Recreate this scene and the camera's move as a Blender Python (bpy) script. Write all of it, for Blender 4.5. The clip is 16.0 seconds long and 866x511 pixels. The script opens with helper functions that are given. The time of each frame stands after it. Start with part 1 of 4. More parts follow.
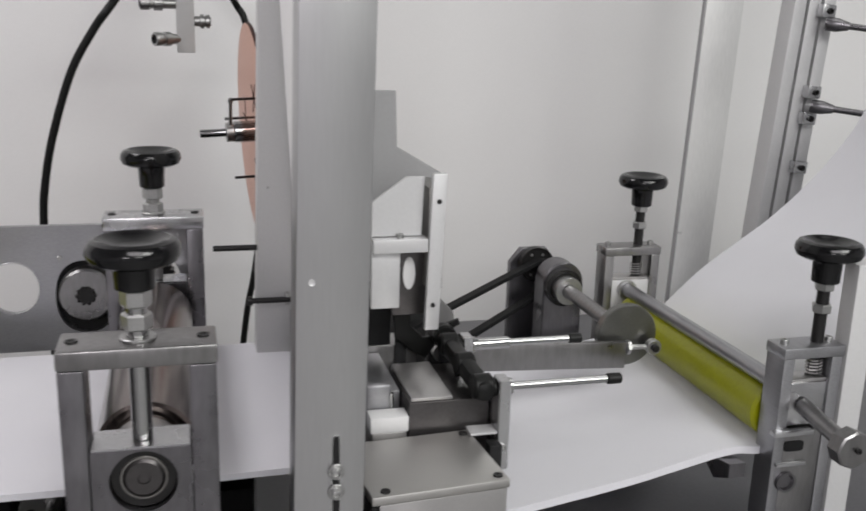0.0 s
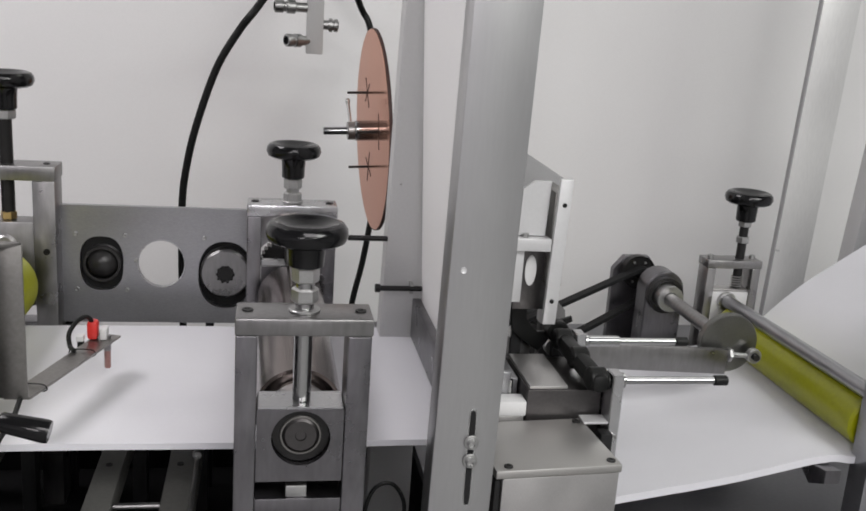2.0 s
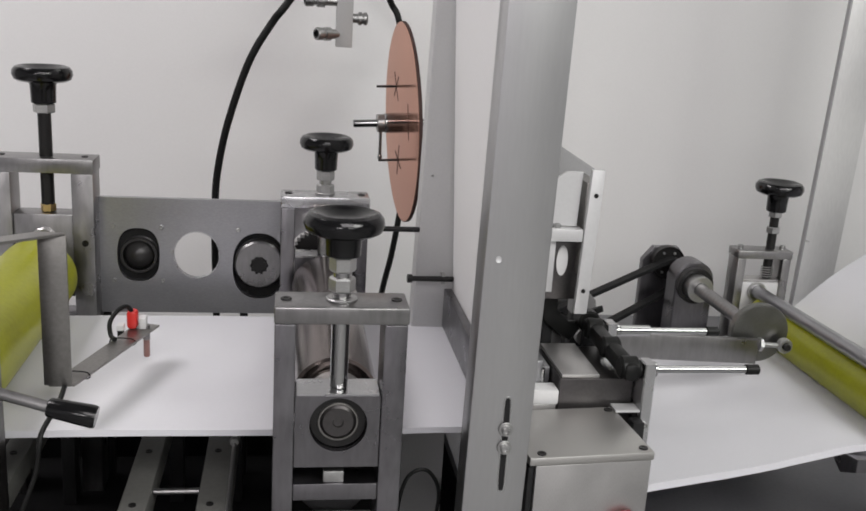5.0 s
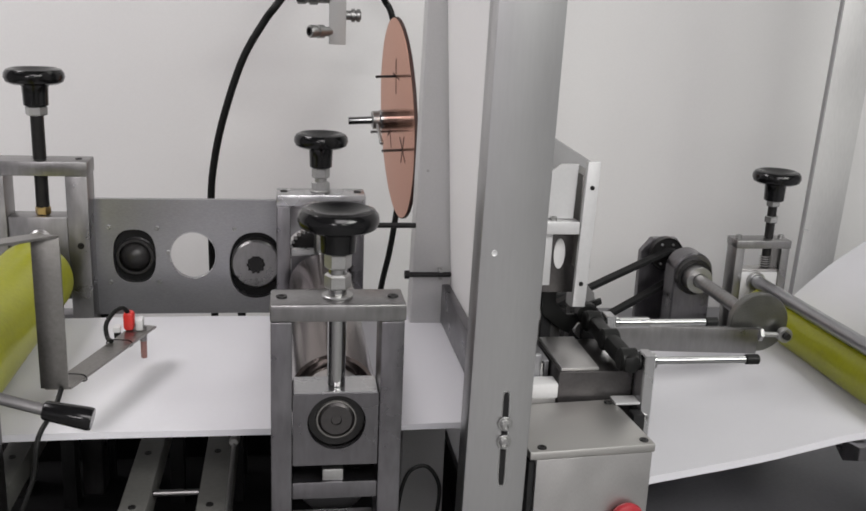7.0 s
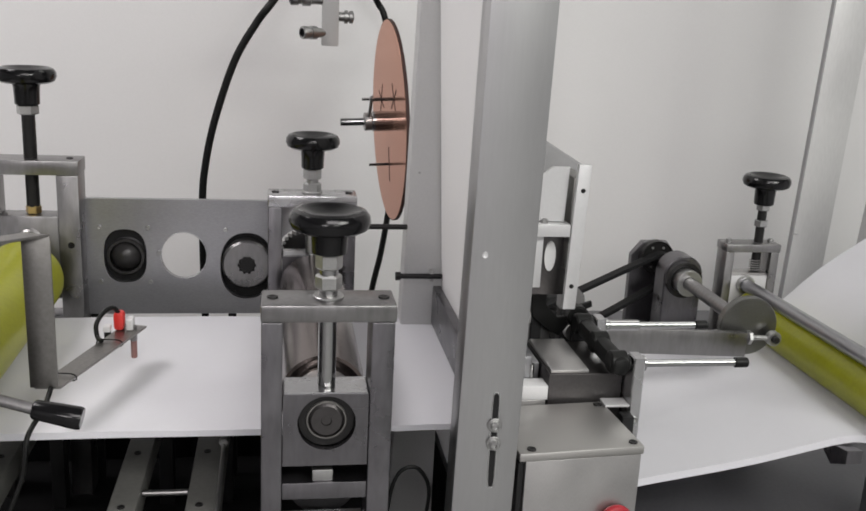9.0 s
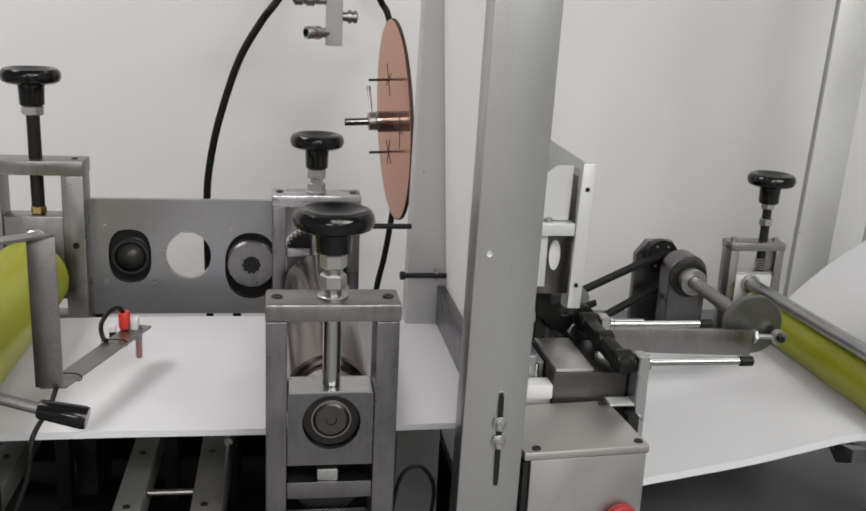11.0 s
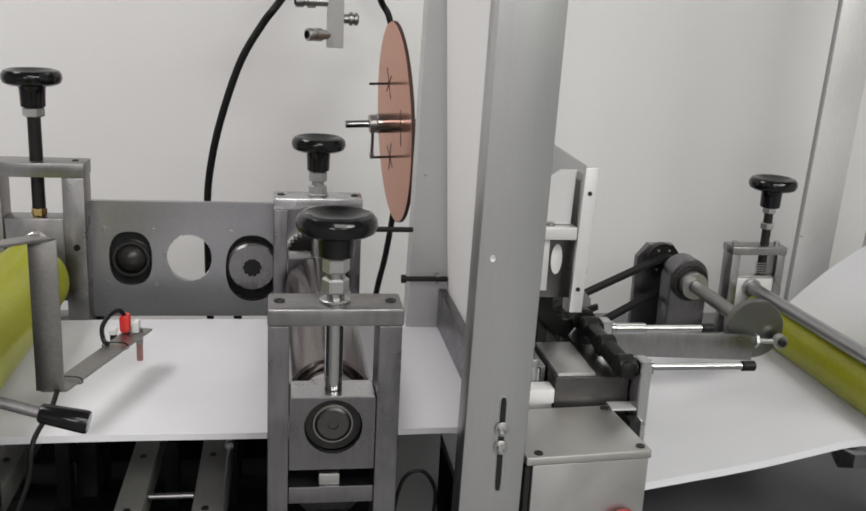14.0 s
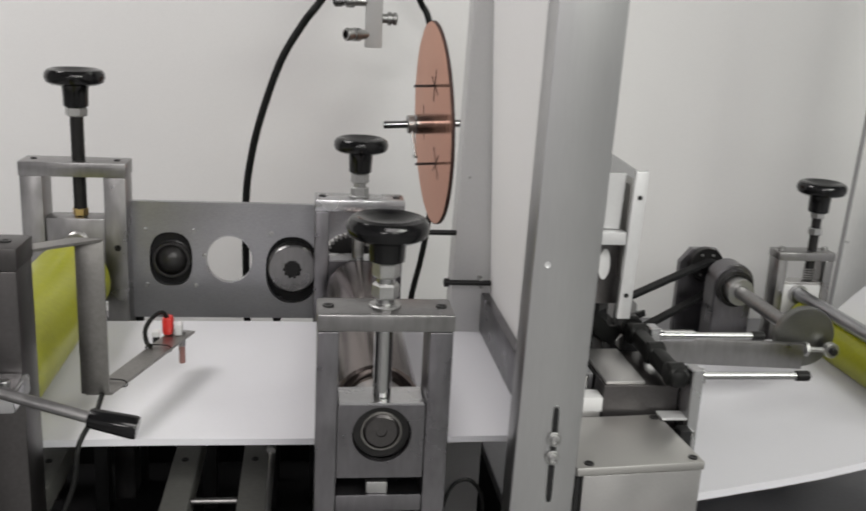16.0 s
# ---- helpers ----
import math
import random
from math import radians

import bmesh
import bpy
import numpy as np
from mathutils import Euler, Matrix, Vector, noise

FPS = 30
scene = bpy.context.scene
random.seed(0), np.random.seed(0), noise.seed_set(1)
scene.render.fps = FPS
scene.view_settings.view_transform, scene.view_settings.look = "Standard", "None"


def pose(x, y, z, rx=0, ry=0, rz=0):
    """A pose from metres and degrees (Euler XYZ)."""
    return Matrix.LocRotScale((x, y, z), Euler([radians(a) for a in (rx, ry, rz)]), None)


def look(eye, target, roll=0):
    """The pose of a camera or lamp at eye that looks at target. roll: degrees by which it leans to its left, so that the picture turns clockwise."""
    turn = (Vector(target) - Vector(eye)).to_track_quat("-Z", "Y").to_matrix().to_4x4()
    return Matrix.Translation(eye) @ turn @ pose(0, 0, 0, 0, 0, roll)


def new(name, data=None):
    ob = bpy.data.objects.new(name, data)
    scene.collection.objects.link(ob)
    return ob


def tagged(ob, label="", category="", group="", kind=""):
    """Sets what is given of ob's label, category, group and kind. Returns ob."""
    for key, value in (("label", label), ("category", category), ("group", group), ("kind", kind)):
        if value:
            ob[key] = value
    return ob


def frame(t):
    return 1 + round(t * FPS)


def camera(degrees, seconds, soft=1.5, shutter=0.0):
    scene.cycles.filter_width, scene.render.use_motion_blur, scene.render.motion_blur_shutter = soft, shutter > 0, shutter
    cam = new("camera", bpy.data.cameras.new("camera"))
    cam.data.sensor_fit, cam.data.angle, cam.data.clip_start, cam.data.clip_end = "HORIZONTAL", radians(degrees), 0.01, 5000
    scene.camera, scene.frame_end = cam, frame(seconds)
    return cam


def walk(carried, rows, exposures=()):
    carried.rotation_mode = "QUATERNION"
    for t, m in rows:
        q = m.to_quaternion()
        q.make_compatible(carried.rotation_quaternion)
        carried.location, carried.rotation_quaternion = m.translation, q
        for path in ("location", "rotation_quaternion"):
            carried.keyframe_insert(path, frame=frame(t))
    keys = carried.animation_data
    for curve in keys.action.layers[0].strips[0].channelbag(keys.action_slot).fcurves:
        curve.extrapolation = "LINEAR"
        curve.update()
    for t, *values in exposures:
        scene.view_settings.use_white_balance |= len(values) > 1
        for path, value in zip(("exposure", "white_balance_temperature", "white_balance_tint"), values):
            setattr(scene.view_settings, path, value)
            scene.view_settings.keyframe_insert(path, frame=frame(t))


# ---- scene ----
cam = camera(48.9, 16.0, soft=1.7, shutter=0.6)
PATH = [
    (0, (0.037, -0.639, 1.230), (0.532, 1.231, 0.725), 1.7),
    (0.3, (0.018, -0.656, 1.235), (0.493, 1.219, 0.726), 1.6),
    (0.5, (0.005, -0.668, 1.238), (0.481, 1.210, 0.743), 2.0),
    (0.7, (-0.003, -0.682, 1.241), (0.457, 1.201, 0.751), 2.4),
    (1, (-0.018, -0.693, 1.24), (0.425, 1.195, 0.752), 3.4),
    (1.2, (-0.023, -0.696, 1.240), (0.386, 1.200, 0.751), 3.4),
    (1.5, (-0.027, -0.699, 1.239), (0.355, 1.202, 0.748), 3.1),
    (2, (-0.033, -0.699, 1.237), (0.318, 1.205, 0.735), 4.0),
    (2.5, (-0.036, -0.701, 1.239), (0.316, 1.201, 0.731), 3.9),
    (3, (-0.044, -0.706, 1.242), (0.284, 1.202, 0.744), 5.1),
    (3.5, (-0.047, -0.706, 1.24), (0.237, 1.212, 0.749), 5.3),
    (3.7, (-0.046, -0.708, 1.239), (0.223, 1.210, 0.7495), 5.1),
    (4, (-0.045, -0.711, 1.238), (0.225, 1.207, 0.739), 4.5),
    (4.2, (-0.045, -0.711, 1.238), (0.246, 1.205, 0.731), 4.2),
    (6.3, (-0.040, -0.705, 1.234), (0.253, 1.202, 0.709), 2.8),
    (6.5, (-0.04, -0.705, 1.234), (0.255, 1.202, 0.709), 2.7),
    (7, (-0.039, -0.706, 1.234), (0.262, 1.2, 0.709), 2.4),
    (7.5, (-0.039, -0.707, 1.234), (0.261, 1.199, 0.71), 2.5),
    (8, (-0.04, -0.708, 1.233), (0.273, 1.197, 0.711), 2.7),
    (8.5, (-0.038, -0.708, 1.233), (0.278, 1.197, 0.712), 2.8),
    (9, (-0.039, -0.708, 1.234), (0.28, 1.197, 0.714), 2.9),
    (11.5, (-0.039, -0.708, 1.233), (0.269, 1.198, 0.713), 2.7),
    (12, (-0.04, -0.709, 1.234), (0.268, 1.198, 0.714), 2.8),
    (12.5, (-0.042, -0.707, 1.235), (0.271, 1.199, 0.717), 3.0),
    (13, (-0.044, -0.708, 1.237), (0.268, 1.199, 0.721), 3.1),
    (13.5, (-0.042, -0.707, 1.236), (0.269, 1.201, 0.722), 3.0),
    (14, (-0.042, -0.705, 1.235), (0.271, 1.202, 0.717), 2.9),
    (14.5, (-0.043, -0.707, 1.236), (0.268, 1.199, 0.719), 2.9),
    (15, (-0.044, -0.708, 1.235), (0.265, 1.201, 0.724), 2.8),
    (15.5, (-0.047, -0.702, 1.234), (0.257, 1.207, 0.719), 2.5),
    (15.7, (-0.052, -0.699, 1.233), (0.247, 1.211, 0.719), 2.6),
    (16, (-0.061, -0.686, 1.234), (0.201, 1.227, 0.713), 3.0),
]
# the picture turns slightly warmer and greener in the second half
BALANCE = ((0.0, 0.0, 6450, 10), (6.0, 0.0, 6520, 10), (9.2, 0.0, 6560, 9), (11.3, 0.0, 6610, 7), (16.0, 0.0, 6610, 7))
walk(cam, [(t, look(eye, target, roll)) for t, eye, target, roll in PATH], BALANCE)

# ---- light ----
world = bpy.data.worlds.new("world")
scene.world = world
world.use_nodes = True
world.node_tree.nodes["Background"].inputs["Color"].default_value = (0.9, 0.95, 1.0, 1)
world.node_tree.nodes["Background"].inputs["Strength"].default_value = 0.3
scene.view_settings.exposure = 0.0


def ceiling_lamp(x, y, power, sx, sy, tone):
    lamp = bpy.data.lights.new("ceiling_lamp", "AREA")
    lamp.shape, lamp.size, lamp.size_y, lamp.energy = "RECTANGLE", sx, sy, power
    lamp.color = tone
    ob = new("ceiling_lamp", lamp)
    ob.matrix_world = pose(x, y, 2.62)
    return ob


# two overhead panels by the machine and more of them further down the hall
PINKISH, GREENISH = (1.0, 0.958, 0.970), (0.985, 0.985, 0.945)
LAMPS = ((-1.4, 0.35, 26.0, PINKISH), (1.25, 0.45, 5.0, GREENISH), (0.2, -2.0, 34.0, PINKISH), (1.5, -2.0, 62.0, GREENISH),
         (-1.3, -4.6, 96.0, PINKISH), (1.3, -4.6, 62.0, GREENISH))
for lx, ly, power, tone in LAMPS:
    ceiling_lamp(lx, ly, power, 0.8 if ly > 0 else 1.2, 1.0 if ly > 0 else 1.2, tone)



# ---- materials ----
def material(name, color, rough=0.5, metal=0.0, vary=0.12, scale=40.0, bump=0.05, bump_scale=300.0, stretch=(1, 1, 1),
             coat=0.0, spec=0.5, rough_vary=0.12, piece=0.0):
    m = bpy.data.materials.new(name)
    m.use_nodes = True
    n, l = m.node_tree.nodes, m.node_tree.links
    b = n["Principled BSDF"]
    co = n.new("ShaderNodeTexCoord")
    mp = n.new("ShaderNodeMapping")
    mp.inputs["Scale"].default_value = stretch
    l.new(co.outputs["Object"], mp.inputs["Vector"])
    big = n.new("ShaderNodeTexNoise")
    big.inputs["Scale"].default_value, big.inputs["Detail"].default_value = scale, 4
    l.new(co.outputs["Object"], big.inputs["Vector"])
    fine = n.new("ShaderNodeTexNoise")
    fine.inputs["Scale"].default_value, fine.inputs["Detail"].default_value = bump_scale, 3
    l.new(mp.outputs["Vector"], fine.inputs["Vector"])
    add = n.new("ShaderNodeMath")
    add.operation = "ADD"
    l.new(big.outputs["Fac"], add.inputs[0])
    l.new(fine.outputs["Fac"], add.inputs[1])
    rng = n.new("ShaderNodeMapRange")
    rng.inputs["From Min"].default_value, rng.inputs["From Max"].default_value = 0.6, 1.4
    rng.inputs["To Min"].default_value, rng.inputs["To Max"].default_value = 1 - vary, 1 + vary
    l.new(add.outputs[0], rng.inputs["Value"])
    mul = n.new("ShaderNodeVectorMath")
    mul.operation = "SCALE"
    mul.inputs[0].default_value = color
    l.new(rng.outputs["Result"], mul.inputs["Scale"])
    l.new(mul.outputs["Vector"], b.inputs["Base Color"])
    rr = n.new("ShaderNodeMapRange")
    rr.inputs["From Min"].default_value, rr.inputs["From Max"].default_value = 0.3, 0.7
    rr.inputs["To Min"].default_value = max(0.02, rough * (1 - rough_vary))
    rr.inputs["To Max"].default_value = min(1.0, rough * (1 + rough_vary))
    l.new(big.outputs["Fac"], rr.inputs["Value"])
    l.new(rr.outputs["Result"], b.inputs["Roughness"])
    b.inputs["Metallic"].default_value = metal
    b.inputs["Coat Weight"].default_value = coat
    b.inputs["Specular IOR Level"].default_value = spec
    bp = n.new("ShaderNodeBump")
    bp.inputs["Strength"].default_value, bp.inputs["Distance"].default_value = bump, 0.001
    l.new(fine.outputs["Fac"], bp.inputs["Height"])
    l.new(bp.outputs["Normal"], b.inputs["Normal"])
    return m


ALU = material("brushed_aluminium", (0.53, 0.53, 0.54), 0.27, 1.0, 0.06, 24, 0.03, 260, (1, 1, 8), rough_vary=0.3)
ALU_DARK = material("grey_anodised_aluminium", (0.18, 0.175, 0.185), 0.33, 1.0, 0.18, 24, 0.04, 220, (1, 1, 0.25), rough_vary=0.3)
POST = material("silver_anodised_post", (0.48, 0.48, 0.485), 0.34, 0.95, 0.04, 7, 0.02, 400, (1, 1, 0.1))
LID = material("ground_steel_lid", (0.50, 0.49, 0.475), 0.50, 1.0, 0.06, 9, 0.02, 420, (6, 1, 1), rough_vary=0.06)
STEEL = material("machined_steel", (0.50, 0.49, 0.485), 0.40, 1.0, 0.12, 22, 0.03, 350, (6, 1, 1))
ALU_MID = material("grey_milled_aluminium", (0.275, 0.27, 0.27), 0.36, 1.0, 0.16, 26, 0.04, 220, (1, 1, 0.25), rough_vary=0.3)
STEEL_PLATE = material("rolled_steel_plate", (0.38, 0.38, 0.395), 0.36, 0.95, 0.14, 14, 0.02, 300, (1, 0.15, 4))
ROLLER_STEEL = material("polished_roller_steel", (0.19, 0.16, 0.15), 0.2, 1.0, 0.06, 12, 0.01, 300)
CHROME = material("polished_chrome", (0.40, 0.40, 0.40), 0.10, 1.0, 0.05, 40, 0.02, 400)
ZINC = material("zinc_plated_steel", (0.43, 0.43, 0.425), 0.38, 1.0, 0.1, 60, 0.04, 500)
BLACK_GLOSS = material("black_phenolic", (0.005, 0.005, 0.0055), 0.15, 0.0, 0.3, 50, 0.02, 500, spec=0.35)
BLACK_OXIDE = material("black_oxide_steel", (0.010, 0.0095, 0.0095), 0.38, 0.0, 0.3, 60, 0.06, 500, spec=0.35)
# real black parts, and fillers where slots and gaps are only in shade
BLACK_MATT = material("matt_black_parts_and_shade", (0.009, 0.009, 0.0095), 0.6, 0.0, 0.3, 40, 0.08, 400, spec=0.3)
RUBBER = material("black_rubber", (0.006, 0.0062, 0.006), 0.42, 0.0, 0.2, 60, 0.05, 500, spec=0.25)
BELT = material("belt_rubber", (0.007, 0.007, 0.0075), 0.6, 0.0, 0.2, 60, 0.1, 500, spec=0.2)
FELT = material("white_nonwoven_felt", (0.675, 0.675, 0.705), 0.95, 0.0, 0.035, 12, 0.5, 900, spec=0.15)
YELLOW = material("yellow_polyurethane", (0.295, 0.305, 0.004), 0.34, 0.0, 0.12, 18, 0.08, 200)
COPPER = material("copper_coloured_laminate", (0.70, 0.39, 0.285), 0.13, 0.75, 0.08, 25, 0.05, 300, (1, 1, 4))
COPPER.node_tree.nodes["Principled BSDF"].inputs["Specular Tint"].default_value = (0.88, 0.66, 0.58, 1)
COPPER_EDGE = material("dark_laminate_edge", (0.040, 0.016, 0.013), 0.7, 0.0, 0.2, 40, 0.05, 300)
PAINT = material("white_painted_panel", (0.89, 0.885, 0.88), 0.55, 0.0, 0.02, 5, 0.03, 250)
PAINT_GREY = material("light_grey_painted_steel", (0.55, 0.55, 0.55), 0.45, 0.15, 0.04, 8, 0.03, 300)
# near-black, so the colour itself holds the shade of the void under the web
VOID_SHADE = material("void_shade_black", (0.008, 0.008, 0.0085), 0.8, 0.0, 0.25, 10, 0.05, 200, spec=0.06)
DECK = material("grey_deck_plate", (0.15, 0.15, 0.16), 0.4, 0.6, 0.1, 9, 0.04, 250)
PLASTIC_W = material("white_plastic", (0.66, 0.66, 0.66), 0.4, 0.0, 0.04, 30, 0.03, 300)
GUIDE = material("pink_light_guide", (0.27, 0.14, 0.125), 0.3, 0.0, 0.1, 60, 0.02, 300)
RED = material("red_sensor_plastic", (0.62, 0.035, 0.03), 0.3, 0.0, 0.12, 60, 0.03, 300)
BRASS = material("brass", (0.62, 0.45, 0.2), 0.32, 1.0, 0.1, 60, 0.03, 300)
FLOOR = material("grey_floor", (0.22, 0.22, 0.22), 0.5, 0.0, 0.1, 3, 0.05, 80)
ROOM = material("room_paint", (0.40, 0.40, 0.41), 0.8, 0.0, 0.03, 2, 0.05, 120)
BRACKET = material("dull_sheet_steel", (0.27, 0.262, 0.25), 0.36, 0.95, 0.16, 22, 0.03, 300)
BRONZE = material("dark_bronze_block", (0.075, 0.045, 0.040), 0.4, 0.8, 0.2, 20, 0.04, 300)
COLUMN = material("mid_grey_painted_steel", (0.33, 0.33, 0.335), 0.42, 0.15, 0.05, 8, 0.03, 300)
PROFILE = material("clear_anodised_profile", (0.60, 0.60, 0.605), 0.42, 0.35, 0.04, 8, 0.02, 300)
# stand aluminium taken darker, with shade and dim reflections put into the colour
DIMMED_METAL = material("dimmed_stand_metal", (0.095, 0.09, 0.09), 0.36, 0.95, 0.14, 18, 0.03, 300)
BUTTON = material("dark_red_button_plastic", (0.36, 0.02, 0.03), 0.35, 0.0, 0.12, 60, 0.03, 300)
CAP = material("dark_grey_cap", (0.022, 0.021, 0.021), 0.34, 0.0, 0.25, 60, 0.04, 400, spec=0.45)
SATIN = material("satin_aluminium_column", (0.76, 0.76, 0.75), 0.36, 0.45, 0.06, 5, 0.02, 300, (1, 1, 0.2), rough_vary=0.3)
BAR = material("grey_painted_bar", (0.15, 0.15, 0.14), 0.45, 0.25, 0.14, 18, 0.04, 260)
DISC = material("turned_grey_steel", (0.20, 0.20, 0.19), 0.36, 1.0, 0.14, 30, 0.04, 260, (1, 1, 4), rough_vary=0.2)


# ---- building helpers ----
def thing(name, at, label, category, group="", kind=""):
    ob = new(name)
    ob.empty_display_size = 0.02
    ob.location = at
    bpy.context.view_layer.update()
    return tagged(ob, label, category, group, kind)


def origin(ob):
    v = Vector(ob.location)
    while ob.parent:
        ob = ob.parent
        v += Vector(ob.location)
    return v


def finish(bm, name, smooth=True):
    bmesh.ops.recalc_face_normals(bm, faces=bm.faces)
    me = bpy.data.meshes.new(name)
    bm.to_mesh(me)
    bm.free()
    if smooth:
        me.polygons.foreach_set("use_smooth", [True] * len(me.polygons))
        me.set_sharp_from_angle(angle=radians(35))
    return me


def part(name, bm, mat, parent, label=""):
    """Links a bmesh built in world coordinates as one mesh under a thing or a part."""
    o = origin(parent)
    bmesh.ops.translate(bm, verts=bm.verts, vec=-o)
    ob = new(name, finish(bm, name))
    ob.data.materials.append(mat)
    ob.parent = parent
    return tagged(ob, label)


def single(name, bm, mat, label="", category="", kind="", group=""):
    lo = Vector([min(v.co[i] for v in bm.verts) for i in range(3)])
    hi = Vector([max(v.co[i] for v in bm.verts) for i in range(3)])
    o = Vector(((lo.x + hi.x) / 2, (lo.y + hi.y) / 2, lo.z))
    bmesh.ops.translate(bm, verts=bm.verts, vec=-o)
    ob = new(name, finish(bm, name))
    ob.data.materials.append(mat)
    ob.location = o
    return tagged(ob, label, category, group, kind)


def box(x0, x1, y0, y1, z0, z1, bevel=0.001, bm=None, turn=None):
    bm = bm or bmesh.new()
    c = Vector(((x0 + x1) / 2, (y0 + y1) / 2, (z0 + z1) / 2))
    r = bmesh.ops.create_cube(bm, size=1, matrix=Matrix.Diagonal((abs(x1 - x0), abs(y1 - y0), abs(z1 - z0), 1)))
    vs = r["verts"]
    if bevel:
        es = {e for v in vs for e in v.link_edges}
        got = bmesh.ops.bevel(bm, geom=list(es), offset=bevel, segments=2, affect="EDGES", profile=0.5)
        vs = list({v for f in got["faces"] for v in f.verts} | {v for v in vs if v.is_valid})
    m = Matrix.Translation(c) @ (turn.to_4x4() if turn else Matrix())
    bmesh.ops.transform(bm, matrix=m, verts=vs)
    return bm


def axis_matrix(p0, p1):
    d = Vector(p1) - Vector(p0)
    return Matrix.Translation(p0) @ d.to_track_quat("Z", "Y").to_matrix().to_4x4(), d.length


def lathe(profile, p0, p1, seg=32, bm=None, flip=False):
    """Turns a profile of (radius, height) about the axis from p0 towards p1."""
    bm = bm or bmesh.new()
    m, _ = axis_matrix(p0, p1)
    rings = []
    for r, h in profile:
        if r < 1e-6:
            rings.append([bm.verts.new(m @ Vector((0, 0, h)))])
        else:
            rings.append([bm.verts.new(m @ Vector((r * math.cos(2 * math.pi * k / seg), r * math.sin(2 * math.pi * k / seg), h)))
                          for k in range(seg)])
    for a, b in zip(rings, rings[1:]):
        for k in range(seg):
            k2 = (k + 1) % seg
            q = [a[k % len(a)], a[k2 % len(a)], b[k2 % len(b)], b[k % len(b)]]
            q = list(dict.fromkeys(q))
            if len(q) > 2:
                bm.faces.new(q)
    return bm


def rod(p0, p1, r, seg=24, chamfer=0.0006, bm=None):
    L = (Vector(p1) - Vector(p0)).length
    c = min(chamfer, r * 0.4, L * 0.3)
    return lathe([(0, 0), (r - c, 0), (r, c), (r, L - c), (r - c, L), (0, L)], p0, p1, seg, bm)


def hexnut(p0, p1, r, bm=None):
    L = (Vector(p1) - Vector(p0)).length
    return lathe([(0, 0), (r * 0.88, 0), (r, L * 0.12), (r, L * 0.88), (r * 0.88, L), (0, L)], p0, p1, 6, bm)


def ring(p0, p1, r_out, r_in, seg=32, bm=None, c=0.0006):
    L = (Vector(p1) - Vector(p0)).length
    return lathe([(r_in, 0), (r_out - c, 0), (r_out, c), (r_out, L - c), (r_out - c, L), (r_in, L), (r_in, 0)], p0, p1, seg, bm)


def smooth_path(points, n=8):
    pts = [Vector(p) for p in points]
    out = []
    for i in range(len(pts) - 1):
        a, b, c, d = pts[max(i - 1, 0)], pts[i], pts[i + 1], pts[min(i + 2, len(pts) - 1)]
        for k in range(n):
            t = k / n
            out.append(0.5 * ((2 * b) + (c - a) * t + (2 * a - 5 * b + 4 * c - d) * t * t + (3 * b - a - 3 * c + d) * t ** 3))
    out.append(pts[-1])
    return out


def tube(points, r, seg=10, n=8, bm=None):
    bm = bm or bmesh.new()
    pts = smooth_path(points, n)
    rings, up = [], Vector((0.13, 0.98, 0.11)).normalized()
    for i, p in enumerate(pts):
        d = (pts[min(i + 1, len(pts) - 1)] - pts[max(i - 1, 0)]).normalized()
        u = d.cross(up).normalized() if d.cross(up).length > 1e-4 else d.orthogonal().normalized()
        w = u.cross(d).normalized()
        up = w
        rings.append([bm.verts.new(p + r * (math.cos(2 * math.pi * k / seg) * u + math.sin(2 * math.pi * k / seg) * w)) for k in range(seg)])
    for a, b in zip(rings, rings[1:]):
        for k in range(seg):
            bm.faces.new((a[k], a[(k + 1) % seg], b[(k + 1) % seg], b[k]))
    bm.faces.new(rings[0])
    bm.faces.new(rings[-1][::-1])
    return bm


def prism(outline, y0, y1, axis="y", bevel=0.0008):
    """Extrudes a flat outline: (x, z) along y, (y, z) along x, or (x, y) along z."""
    bm = bmesh.new()
    put = {"y": lambda a, b, s: (a, s, b), "x": lambda a, b, s: (s, a, b), "z": lambda a, b, s: (a, b, s)}[axis]
    lo = [bm.verts.new(put(a, b, y0)) for a, b in outline]
    hi = [bm.verts.new(put(a, b, y1)) for a, b in outline]
    n = len(lo)
    f0, f1 = bm.faces.new(lo), bm.faces.new(hi[::-1])
    for k in range(n):
        bm.faces.new((lo[k], hi[k], hi[(k + 1) % n], lo[(k + 1) % n]))
    bmesh.ops.recalc_face_normals(bm, faces=bm.faces)
    if bevel:
        bmesh.ops.bevel(bm, geom=list(set(f0.edges) | set(f1.edges)), offset=bevel, segments=1, affect="EDGES")
    return bm


def oval(cx, cz, a, b, seg=40, power=2.0):
    out = []
    for k in range(seg):
        t = 2 * math.pi * k / seg
        c, s = math.cos(t), math.sin(t)
        out.append((cx + a * math.copysign(abs(c) ** (2 / power), c), cz + b * math.copysign(abs(s) ** (2 / power), s)))
    return out


